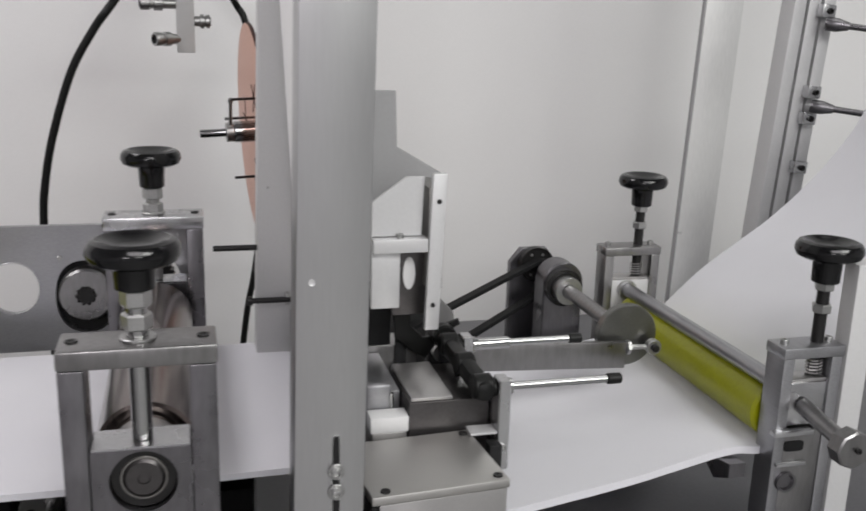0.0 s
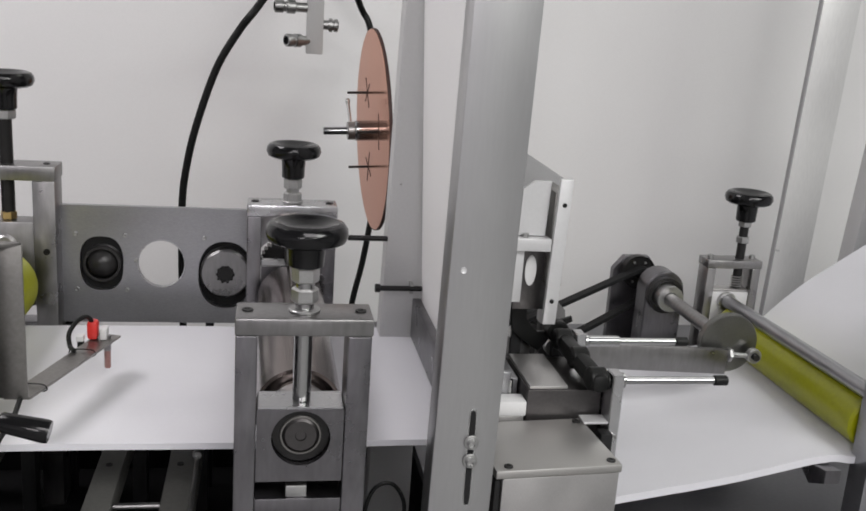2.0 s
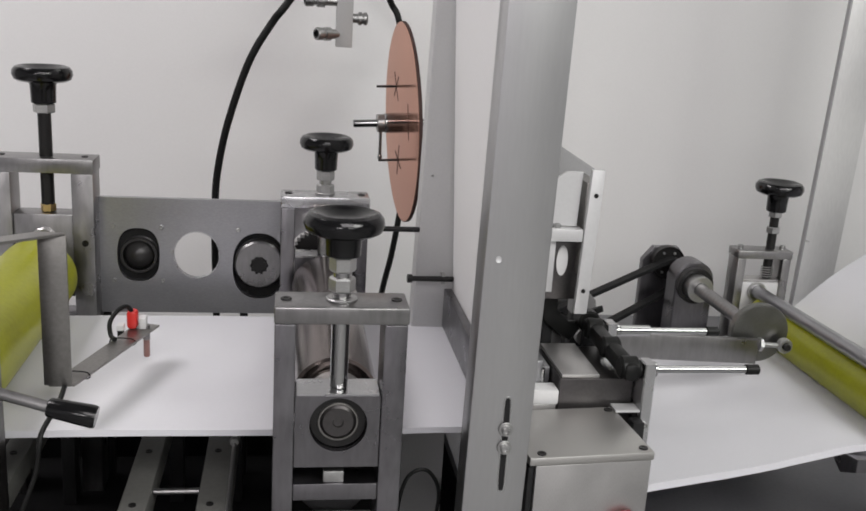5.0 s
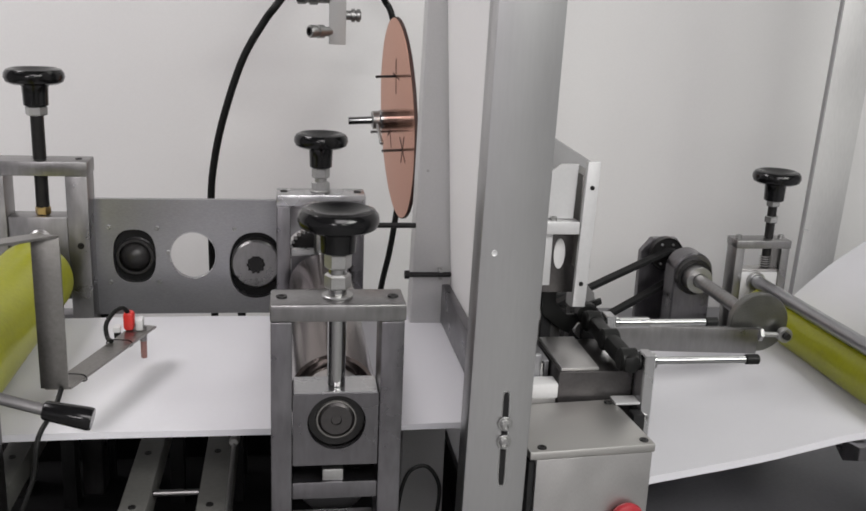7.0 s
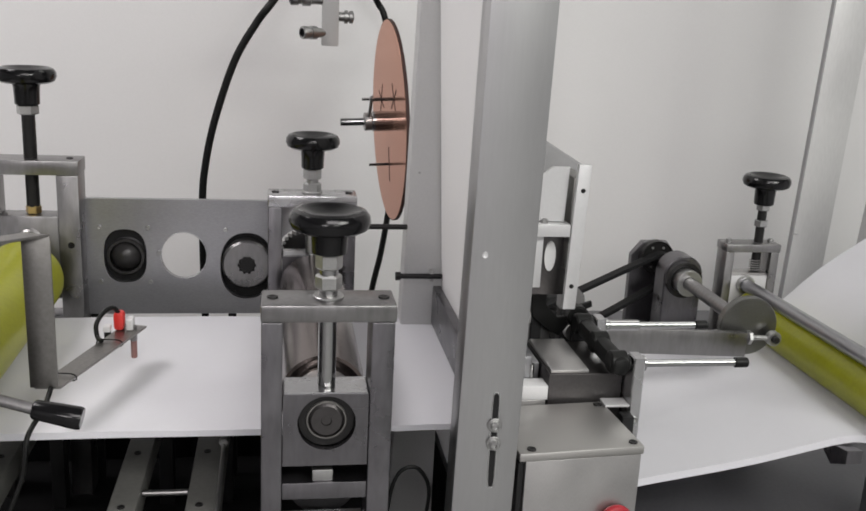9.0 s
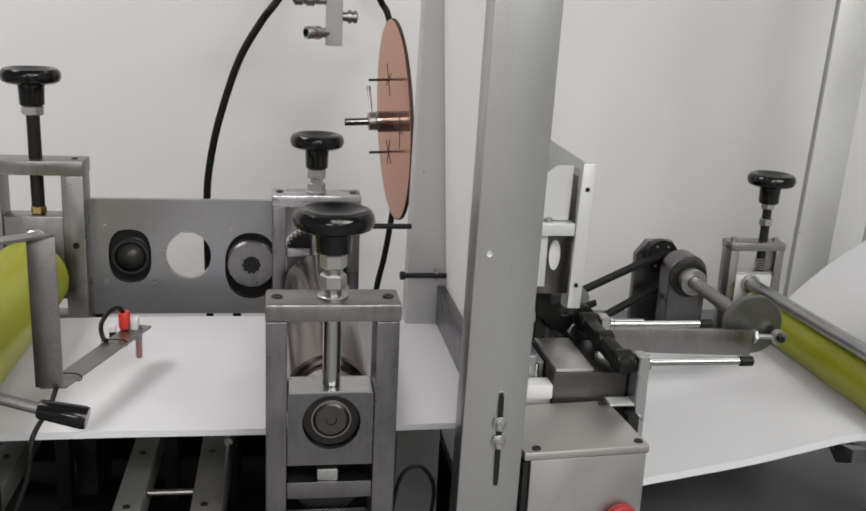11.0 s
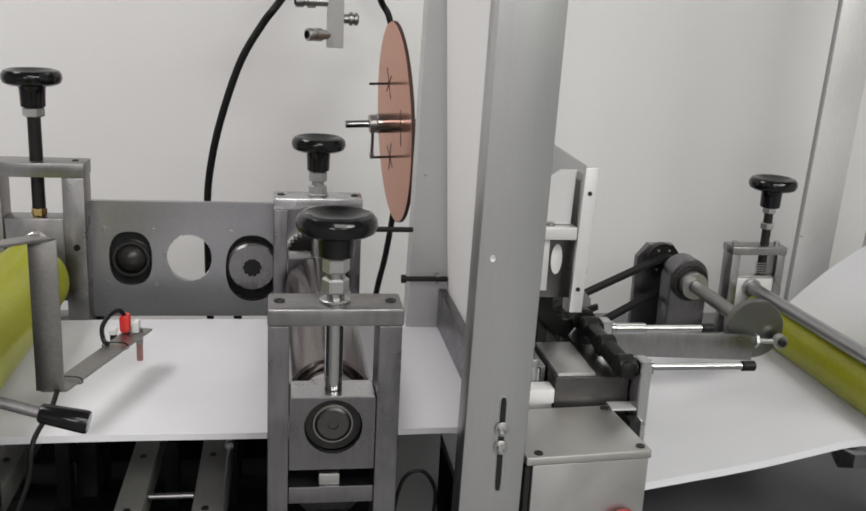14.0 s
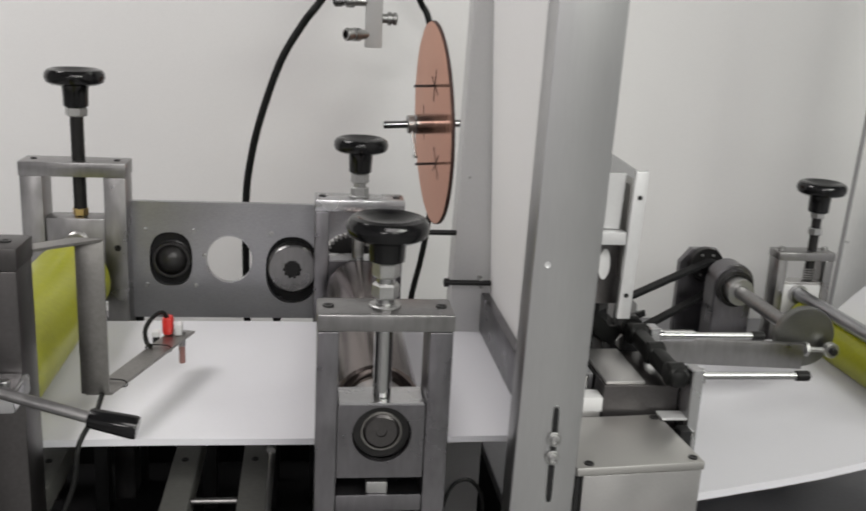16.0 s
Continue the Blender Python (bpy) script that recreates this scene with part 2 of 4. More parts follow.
def holed_plate(x0, x1, z0, z1, y0, y1, holes, bevel=0.0008):
    """An upright plate with real holes through it; the holes are outlines of (x, z), in order of x, one to a cell."""
    bm = bmesh.new()
    cuts = [x0] + [(max(p[0] for p in a) + min(p[0] for p in b)) / 2 for a, b in zip(holes, holes[1:])] + [x1]
    for hole, c0, c1 in zip(holes, cuts, cuts[1:]):
        cx = sum(p[0] for p in hole) / len(hole)
        cz = sum(p[1] for p in hole) / len(hole)
        rim = []
        for hx, hz in hole:
            dx, dz = hx - cx, hz - cz
            s = min(((c1 - cx) if dx > 0 else (c0 - cx)) / dx if abs(dx) > 1e-9 else 1e9,
                    ((z1 - cz) if dz > 0 else (z0 - cz)) / dz if abs(dz) > 1e-9 else 1e9)
            rim.append([cx + dx * s, cz + dz * s])
        for corner in ((c0, z0), (c0, z1), (c1, z0), (c1, z1)):
            k = min(range(len(rim)), key=lambda i: (rim[i][0] - corner[0]) ** 2 + (rim[i][1] - corner[1]) ** 2)
            rim[k] = list(corner)
        n = len(hole)
        v = {}
        for y in (y0, y1):
            v[y] = ([bm.verts.new((a, y, b)) for a, b in hole], [bm.verts.new((a, y, b)) for a, b in rim])
        for k in range(n):
            k2 = (k + 1) % n
            bm.faces.new((v[y0][0][k], v[y0][0][k2], v[y0][1][k2], v[y0][1][k]))
            bm.faces.new((v[y1][0][k2], v[y1][0][k], v[y1][1][k], v[y1][1][k2]))
            bm.faces.new((v[y0][0][k2], v[y0][0][k], v[y1][0][k], v[y1][0][k2]))
            on_seam = abs(rim[k][0] - rim[k2][0]) < 1e-6 and x0 + 1e-6 < rim[k][0] < x1 - 1e-6
            if not on_seam:
                bm.faces.new((v[y0][1][k], v[y0][1][k2], v[y1][1][k2], v[y1][1][k]))
    bmesh.ops.remove_doubles(bm, verts=bm.verts, dist=1e-5)
    return bm


def cap_screw(parent, x, y, z, way, r=0.003, mat=None):
    """A socket head screw whose head stands out along way from a face at (x, y, z)."""
    p, w = Vector((x, y, z)), Vector(way)
    bm = lathe([(0, -0.001), (r, -0.001), (r, r * 1.0), (r * 0.85, r * 1.2), (r * 0.5, r * 1.2), (r * 0.48, r * 0.5), (0, r * 0.5)], p, p + w, 12)
    return part("screw", bm, mat or ZINC, parent)


def sunk_screw(parent, x, y, z, way, r=0.003):
    p, w = Vector((x, y, z)), Vector(way)
    bm = lathe([(0, 0.0004), (r * 0.45, 0.0004), (r * 0.5, 0.0012), (r * 0.95, 0.0012), (r, 0.0006), (r, -0.002)], p, p + w, 12)
    return part("screw", bm, BLACK_OXIDE, parent)


# ---- setting ----
WALL_Y = 1.25
X0, X1, Y0, TOP = -3.0, 3.6, -6.5, 2.7
single("wall_back", box(X0, X1, WALL_Y, WALL_Y + 0.05, 0, TOP, 0), PAINT, "smooth white painted enclosure panel behind the machine", "wall", "structure")
single("wall_left", box(X0 - 0.05, X0, Y0, WALL_Y, 0, TOP, 0), ROOM, "plain pale workshop wall", "wall", "structure")
single("wall_right", box(X1, X1 + 0.05, Y0, WALL_Y, 0, TOP, 0), ROOM, "plain pale workshop wall", "wall", "structure")
single("wall_front", box(X0, X1, Y0 - 0.05, Y0, 0, TOP, 0), ROOM, "plain grey workshop wall", "wall", "structure")
single("floor", box(X0, X1, Y0, WALL_Y, -0.05, 0, 0), FLOOR, "grey painted workshop floor", "floor", "structure")
single("ceiling", box(X0 - 0.05, X1 + 0.05, Y0 - 0.05, WALL_Y + 0.05, TOP, TOP + 0.05, 0), ROOM, "plain grey workshop ceiling", "ceiling", "structure")
for lx, ly, power, tone in LAMPS:
    fix = thing("ceiling_light", (lx, ly, 2.63), "white panel light fixed under the ceiling", "ceiling light", "ceiling lights")
    part("housing", box(lx - (0.42 if ly > 0 else 0.62), lx + (0.42 if ly > 0 else 0.62), ly - (0.52 if ly > 0 else 0.62), ly + (0.52 if ly > 0 else 0.62), 2.635, TOP - 0.002, 0.004), PLASTIC_W, fix)


# ---- machine bed ----
bed = thing("machine_bed", (0.1, 0.4, 0.0), "machine cabinet, near-black to stand for the shade under the felt web", "machine frame")
part("cabinet_body", box(-0.9, 1.5, -0.06, 0.98, 0.02, 0.60, 0.004), VOID_SHADE, bed)
# near-black board added behind the void to keep it dark
part("back_board", box(-0.62, 0.165, 0.530, 0.540, 0.602, 0.775, 0.002), VOID_SHADE, bed)
part("deck_plate", box(0.17, 1.4, 0.00, 0.95, 0.66, 0.675, 0.002), DECK, bed, "smooth grey deck plate")
part("deck_support", box(0.17, 0.20, 0.0, 0.95, 0.602, 0.658, 0.002), VOID_SHADE, bed)
part("deck_support", box(1.33, 1.36, 0.0, 0.95, 0.602, 0.658, 0.002), VOID_SHADE, bed)


def cross_bar(x0, x1):
    bar = thing("cross_bar", ((x0 + x1) / 2, 0.2, 0.60), "grey steel cross bar under the felt web", "machine bar", "cross bars")
    part("bar", box(x0, x1, -0.02, 0.46, 0.755, 0.782, 0.002), BAR, bar)
    for yy in (0.02, 0.42):
        part("foot", box(x0 + 0.004, x1 - 0.004, yy - 0.012, yy + 0.012, 0.60, 0.755, 0.001), BLACK_MATT, bar)
    return bar


for bx in ((-0.318, -0.294), (-0.189, -0.164), (-0.121, -0.091)):
    cb = cross_bar(*bx)
    sunk_screw(cb, bx[0] + 0.012, 0.19, 0.782, (0, 0, 1), 0.0035)
    sunk_screw(cb, bx[0] + 0.012, 0.085, 0.782, (0, 0, 1), 0.0035)
shaft = thing("cross_shaft", (-0.145, 0.12, 0.76), "bright steel shaft between the cross bars", "shaft")
part("shaft", rod((-0.1635, 0.120, 0.776), (-0.1212, 0.120, 0.776), 0.003), ALU_MID, shaft)
tap = thing("tie_rod", (-0.0895, 0.14, 0.782), "thin bright tie rod along a cross bar", "rod")
part("rod", rod((-0.0935, 0.200, 0.7845), (-0.0915, 0.020, 0.7845), 0.0021), ZINC, tap)
part("head", hexnut((-0.0936, 0.206, 0.7870), (-0.0935, 0.198, 0.7868), 0.0050), ZINC, tap, "bright hexagon head")


# ---- felt web ----
def web(name, line, y0, y1, thick, label):
    """A thick sheet that follows a line of (x, z), its top, from y0 to y1 (given at each point)."""
    pts = smooth_path([(x, 0, z) for x, z in line], 6)
    n = len(pts)
    bm = bmesh.new()
    cols = 24
    grid = {}
    for i, p in enumerate(pts):
        d = (pts[min(i + 1, n - 1)] - pts[max(i - 1, 0)]).normalized()
        nrm = Vector((-d.z, 0, d.x))
        for j in range(cols + 1):
            s = j / cols
            y = y0 + (y1 - y0) * s
            lift = 0.0011 * noise.noise((p.x * 9, y * 9, 1.0)) + 0.0004 * noise.noise((p.x * 40, y * 40, 4.0))
            edge = 0.0006 * noise.noise((p.x * 60, s * 3, 7.0)) if j in (0, cols) else 0.0
            top = p + nrm * lift
            grid[i, j, 0] = bm.verts.new((top.x, y + edge, top.z))
            low = p - nrm * thick
            grid[i, j, 1] = bm.verts.new((low.x, y + edge, low.z))
    for i in range(n - 1):
        for j in range(cols):
            bm.faces.new((grid[i, j, 0], grid[i + 1, j, 0], grid[i + 1, j + 1, 0], grid[i, j + 1, 0]))
            bm.faces.new((grid[i, j, 1], grid[i, j + 1, 1], grid[i + 1, j + 1, 1], grid[i + 1, j, 1]))
        bm.faces.new((grid[i, 0, 0], grid[i, 0, 1], grid[i + 1, 0, 1], grid[i + 1, 0, 0]))
        bm.faces.new((grid[i, cols, 0], grid[i + 1, cols, 0], grid[i + 1, cols, 1], grid[i, cols, 1]))
    for i in (0, n - 1):
        for j in range(cols):
            bm.faces.new((grid[i, j, 0], grid[i, j + 1, 0], grid[i, j + 1, 1], grid[i, j, 1]))
    return single(name, bm, FELT, label, "felt web")


web("felt_web", [(-0.62, 0.90), (-0.45, 0.858), (-0.33, 0.855), (-0.2, 0.856), (0.0, 0.8555), (0.10, 0.857), (0.178, 0.856)],
    0.0855, 0.394, 0.0062, "thick white nonwoven felt web running through the rollers")
web("felt_web", [(0.30, 0.757), (0.337, 0.764), (0.45, 0.783), (0.557, 0.806), (0.60, 0.806), (0.64, 0.834), (0.705, 0.893), (0.765, 0.936), (0.812, 0.970), (0.865, 1.019), (0.910, 1.072), (0.936, 1.117), (0.955, 1.16), (0.99, 1.20)],
    0.14, 0.475, 0.008, "thick white nonwoven felt web rising from the roller")


# ---- hand knob on a threaded spindle ----
def knob(x, y, z_under, parent, z_low, r=0.0315, nuts=((0.0, 0.009),), thread=0.0072, thread_mat=None, nut_r=0.0115, cut=0.0):
    """z_under: the underside of the hub; cut: by how much the hub is shorter than usual; the spindle goes down to z_low; nuts are (drop below the hub, height)."""
    base = (x, y, z_under)
    prof = [(0, 0.0), (0.0118, 0.0), (0.0130, 0.001), (0.0133, 0.012), (0.0138, 0.0205), (0.0150, 0.0228), (0.0190, 0.0236), (0.0255, 0.0240),
            (0.0295, 0.0262), (0.0315, 0.0310), (0.0308, 0.0358), (0.0282, 0.0393), (0.0245, 0.0405), (0.0205, 0.0392), (0.013, 0.0355), (0, 0.0345)]
    s = r / 0.0315
    if cut:
        prof = [(a * (1.05 if b < 0.022 else 1.0), b - cut if b > 0.015 else b * 0.6) for a, b in prof]
    part("grip", lathe([(a * s, b * s) for a, b in prof], base, (x, y, z_under + 1), 48), BLACK_GLOSS, parent, "glossy black dished hand knob")
    part("spindle", rod((x, y, z_low), (x, y, z_under + 0.002), thread, 20), thread_mat or BLACK_OXIDE, parent, "black threaded spindle")
    for drop, h in nuts:
        part("jam_nut", hexnut((x, y, z_under - drop - h), (x, y, z_under - drop), nut_r), ZINC, parent, "zinc-plated hexagon nut")


# ---- roller stands of the middle nip ----
def nip_stand(y, label, spindle_mat, top_mat, under, cut):
    d = 0.040
    st = thing("roller_stand", (0, y + d / 2, 0.60), label, "roller stand", "roller stands")
    part("side_post", box(-0.0525, -0.0358, y, y + d, 0.60, 0.9855, 0.0012), ALU_DARK, st)
    part("side_post", box(0.0340, 0.0525, y, y + d, 0.60, 0.9855, 0.0012), ALU_DARK, st)
    part("top_bar", box(-0.0530, 0.0535, y - 0.001, y + d + 0.001, 0.9857, 1.0, 0.0018), top_mat, st)
    part("cross_piece", box(-0.0356, 0.0338, y + 0.002, y + d, 0.831, 0.846, 0.001), ALU_DARK, st)
    part("cross_piece", box(-0.0356, 0.0338, y + 0.004, y + d, 0.74, 0.80, 0.0016), ALU_MID, st)
    part("back_plate", box(-0.0356, 0.0338, y + d - 0.004, y + d - 0.0005, 0.8462, 0.8605, 0), BLACK_MATT, st)
    # sliding bearing block with a deep round seat
    sl = part("slide_block", holed_plate(-0.0352, 0.0335, 0.861, 0.9235, y + 0.003, y + 0.024, [oval(0, 0.8985, 0.0235, 0.0235, 48)]), ALU_DARK, st, "grey sliding bearing block")
    part("block_back", box(-0.0352, 0.0335, y + 0.0242, y + d - 0.002, 0.861, 0.9235, 0.001), ALU_DARK, sl)
    part("bearing", ring((0, y + 0.010, 0.8985), (0, y + 0.0238, 0.8985), 0.0232, 0.0150, 40), BLACK_OXIDE, sl, "dark ball bearing")
    part("inner_ring", ring((0, y + 0.0085, 0.8985), (0, y + 0.012, 0.8985), 0.0168, 0.0151, 40), BRACKET, sl)
    part("shaft_end", lathe([(0, 0.0012), (0.004, 0.0012), (0.0045, 0.0), (0.0125, 0.0), (0.0148, 0.002), (0.0148, 0.016), (0, 0.016)],
                            (0, y + 0.0075, 0.8985), (0, y + 1, 0.8985), 40), DIMMED_METAL, sl, "dark shaft end in the bearing")
    part("chamfer_plate", prism([(y + 0.004, 0.9237), (y + d - 0.004, 0.9237), (y + d - 0.004, 0.9252), (y + 0.004, 0.9252)], -0.0345, 0.0330, "x", 0.0004), ALU, sl)
    part("adjusting_nut", box(-0.011, 0.006, y + 0.004, y + 0.016, 0.8462, 0.8565, 0.001), ZINC, st)
    for sx in (-0.044, 0.0445):
        sunk_screw(st, sx, y + 0.02, 1.0, (0, 0, 1), 0.0045)
    knob(0, y + d / 2, under, st, 0.9254, 0.0322, ((0.0, 0.013), (0.0175, 0.012)), 0.0074, spindle_mat, 0.0108, cut)
    part("washer", ring((0, y + d / 2, 1.0), (0, y + d / 2, 1.0025), 0.0125, 0.0076, 24), ZINC, st)
    return st


nip_stand(0.0, "grey aluminium roller stand with a black hand knob", CHROME, ALU_MID, 1.037, 0.006)
nip_stand(0.415, "grey aluminium roller stand by the back plate, black knob", ZINC, ALU, 1.030, 0.0)
rl = thing("pressure_roller", (0, 0.23, 0.863), "polished dark steel pressure roller lying on the felt", "roller")
part("barrel", lathe([(0, 0), (0.010, 0), (0.0355, 0), (0.038, 0.0025), (0.038, 0.327), (0.0355, 0.330), (0, 0.330)], (0, 0.064, 0.8945), (0, 1, 0.8945), 64), ROLLER_STEEL, rl)
part("end_ring", ring((0, 0.0605, 0.8945), (0, 0.0636, 0.8945), 0.0270, 0.0220, 48), ZINC, rl, "bright end ring")
part("journal", rod((0, 0.0245, 0.8985), (0, 0.060, 0.8985), 0.0125), CHROME, rl)
part("journal", rod((0, 0.394, 0.8985), (0, 0.430, 0.8985), 0.0125), CHROME, rl)
part("collar", ring((0, 0.0425, 0.8985), (0, 0.056, 0.8985), 0.025, 0.0127, 36), ZINC, rl, "pale clamping collar")
lower = thing("support_roller", (0, 0.23, 0.79), "steel support roller under the felt", "roller")
part("barrel", rod((0, 0.06, 0.815), (0, 0.405, 0.815), 0.031, 48), STEEL_PLATE, lower)

# ---- left stands with the yellow roller ----
def tall_stand(x0, x1, y, top, label, with_knob, mat, block_mat):
    d = 0.040
    st = thing("roller_stand", ((x0 + x1) / 2, y + d / 2, 0.60), label, "roller stand", "roller stands")
    part("side_post", box(x0, x0 + 0.025, y, y + d, 0.60, top - 0.0172, 0.0012), mat, st)
    part("side_post", box(x1 - 0.025, x1, y, y + d, 0.60, top - 0.0172, 0.0012), mat, st)
    part("top_bar", box(x0 - 0.001, x1 + 0.001, y - 0.001, y + d + 0.001, top - 0.017, top, 0.001), mat, st)
    part("slide_block", box(x0 + 0.0255, x1 - 0.0255, y + 0.004, y + d - 0.003, 0.862, 0.964 if with_knob else 1.020, 0.0015), block_mat, st)
    part("bearing_boss", lathe([(0, 0), (0.012, 0), (0.014, 0.002), (0.014, 0.010), (0, 0.010)], (-0.330, y - 0.003, 0.935), (-0.328, y + 1, 0.945), 32), STEEL, st)
    part("cross_piece", box(x0 + 0.0255, x1 - 0.0255, y + 0.004, y + d - 0.003, 0.80, 0.840, 0.001), ALU_DARK, st)
    for sx in (x0 + 0.012, x1 - 0.012):
        sunk_screw(st, sx, y + 0.02, top, (0, 0, 1), 0.004)
    sunk_screw(st, x1 - 0.011, y, 0.93, (0, -1, 0), 0.004)
    if with_knob:
        knob(-0.328, y + d / 2, 1.093, st, 0.9642, 0.0335, ((0.0, 0.011),), 0.0076, BLACK_OXIDE, 0.0125)
        part("brass_bush", hexnut((-0.328, y + d / 2, 0.9643), (-0.328, y + d / 2, 0.974), 0.0090), BRASS, st, "brass bush on the spindle")
    return st


tall_stand(-0.390, -0.272, 0.440, 1.031, "grey aluminium roller stand with a tall black hand knob", True, ALU_MID, ALU_MID)
# near-left stand gets a darker metal copy that carries its shade
tall_stand(-0.386, -0.2675, 0.0, 1.047, "grey aluminium roller stand beside the yellow roller", False, DIMMED_METAL, BRONZE)
yl = thing("yellow_roller", (-0.328, 0.25, 0.862), "yellow polyurethane covered feed roller on the felt", "roller")
part("cover", lathe([(0, 0), (0.040, 0), (0.044, 0.004), (0.044, 0.324), (0.040, 0.328), (0, 0.328)], (-0.328, 0.072, 0.9015), (-0.328, 1, 0.9015), 64), YELLOW, yl)
part("journal", rod((-0.328, 0.0405, 0.9015), (-0.328, 0.0715, 0.9015), 0.0125), STEEL, yl)
part("journal", rod((-0.328, 0.4005, 0.9015), (-0.328, 0.436, 0.9015), 0.0125), BLACK_OXIDE, yl)

lever = thing("hand_lever", (-0.24, -0.04, 0.93), "steel hand lever with a black grip", "lever")
part("arm", rod((-0.345, -0.030, 0.972), (-0.207, -0.057, 0.942), 0.0042), ALU_MID, lever)
g0, g1 = Vector((-0.209, -0.057, 0.9425)), Vector((-0.174, -0.0585, 0.9345))
part("grip", lathe([(0, 0), (0.0060, 0), (0.0070, 0.0015), (0.0082, 0.026), (0.0084, 0.0315), (0.0078, 0.034), (0, 0.034)], g0, g1, 24), BLACK_GLOSS, lever, "black plastic grip")
part("pivot_block", box(-0.36, -0.262, -0.042, -0.0015, 0.938, 0.953, 0.002), ALU, lever)
cap_screw(lever, -0.272, -0.028, 0.953, (0, 0, 1), 0.004)

# ---- sensor on its bent bracket ----
sb = thing("sensor_bracket", (-0.235, 0.10, 0.87), "bent sheet steel bracket over the felt", "bracket")
part("upright", box(-0.2480, -0.2250, 0.088, 0.0905, 0.897, 1.030, 0.0006), BRACKET, sb)
part("top_arm", prism([(-0.30, 0.050), (-0.30, 0.028), (-0.2250, 0.088), (-0.2480, 0.092)], 1.0302, 1.0326, "z", 0.0004), BRACKET, sb)
part("lower_arm", prism([(-0.2450, 0.0908), (-0.2235, 0.0908), (-0.1725, 0.246), (-0.1950, 0.253)], 0.8945, 0.8969, "z", 0.0004), BRACKET, sb)
for sy in (0.115, 0.20):
    sx = -0.2350 + (sy - 0.0908) * 0.306
    part("cable_tie", tube([(sx - 0.0108, sy + 0.002, 0.8985), (sx, sy, 0.8992), (sx + 0.0108, sy - 0.002, 0.8985), (sx + 0.0108, sy - 0.002, 0.893), (sx - 0.0108, sy + 0.002, 0.893), (sx - 0.0108, sy + 0.002, 0.8985)], 0.0007, 6, 3), RUBBER, sb)
sn = thing("photo_sensor", (-0.19, 0.235, 0.875), "small red photo sensor clamped to the bracket", "sensor")
part("housing", box(-0.2025, -0.1920, 0.229, 0.243, 0.8972, 0.9165, 0.0035), RED, sn)
part("fitting", box(-0.1902, -0.1835, 0.230, 0.244, 0.8972, 0.909, 0.0015), PLASTIC_W, sn, "white sensor fitting")
part("clip", box(-0.2115, -0.2045, 0.224, 0.234, 0.8975, 0.9035, 0.001), PLASTIC_W, sn, "white plastic clip")
part("plug", rod((-0.2080, 0.2290, 0.8885), (-0.2080, 0.2290, 0.8974), 0.0034, 16), RUBBER, sn, "black cable plug")
part("light_guide", lathe([(0, 0), (0.0028, 0), (0.0032, 0.001), (0.0032, 0.0180), (0, 0.0180)], (-0.1840, 0.236, 0.8665), (-0.1840, 0.236, 1), 20), GUIDE, sn, "pinkish light guide above the felt")
part("barrel", rod((-0.1840, 0.236, 0.8846), (-0.1840, 0.236, 0.9005), 0.0036, 20), ALU_MID, sn, "grey threaded barrel")
part("cable", tube([(-0.197, 0.234, 0.914), (-0.2015, 0.228, 0.9225), (-0.209, 0.219, 0.9205), (-0.2150, 0.211, 0.911), (-0.2135, 0.206, 0.900), (-0.2080, 0.196, 0.8992)], 0.0023), RUBBER, sn)
cable = thing("sensor_cable", (-0.235, 0.05, 0.80), "thin black cable hanging from the bracket", "cable")
part("cable", tube([(-0.2310, 0.0875, 0.8965), (-0.2335, 0.070, 0.886), (-0.240, 0.040, 0.874), (-0.243, 0.030, 0.845), (-0.255, 0.02, 0.80), (-0.235, 0.03, 0.76), (-0.20, 0.04, 0.72), (-0.17, 0.06, 0.66)], 0.0022), RUBBER, cable)

# ---- back plate with its round openings ----
bp = thing("back_plate", (-0.13, 0.485, 0.60), "grey steel bearing plate with round openings", "plate")
holes = [oval(-0.2265, 0.909, 0.0255, 0.0340, 40, 2.6), oval(-0.1560, 0.9100, 0.0280, 0.0300, 40), oval(-0.0790, 0.897, 0.0330, 0.0430, 40, 2.3), oval(-0.0080, 0.9120, 0.0350, 0.0350, 48)]
part("plate", holed_plate(-0.276, 0.036, 0.834, 0.981, 0.470, 0.478, holes), STEEL_PLATE, bp)
part("bearing_cap", lathe([(0, -0.014)] + [(0.0185 * math.sin(k * math.pi / 16), 0.002 - 0.016 * math.cos(k * math.pi / 16)) for k in range(1, 9)] + [(0.0225, 0.004), (0.0225, 0.020), (0, 0.020)], (-0.2255, 0.472, 0.909), (-0.2255, 1, 0.909), 40), CAP, bp, "dark grey domed bearing cap")
part("cap_ring", ring((-0.2255, 0.4655, 0.909), (-0.2255, 0.4735, 0.909), 0.0225, 0.0190, 40), CAP, bp)
part("bearing_housing", prism(oval(-0.2265, 0.909, 0.031, 0.040, 40, 2.6), 0.4785, 0.50, "y", 0.001), BLACK_MATT, bp)
part("drive_wheel", lathe([(0.0105, -0.003), (0.0285, -0.003), (0.0310, 0.000), (0.0310, 0.016), (0.0105, 0.016), (0.0105, -0.003)], (-0.079, 0.470, 0.899), (-0.079, 1, 0.899), 48), ALU_MID, bp, "grey turned drive wheel")
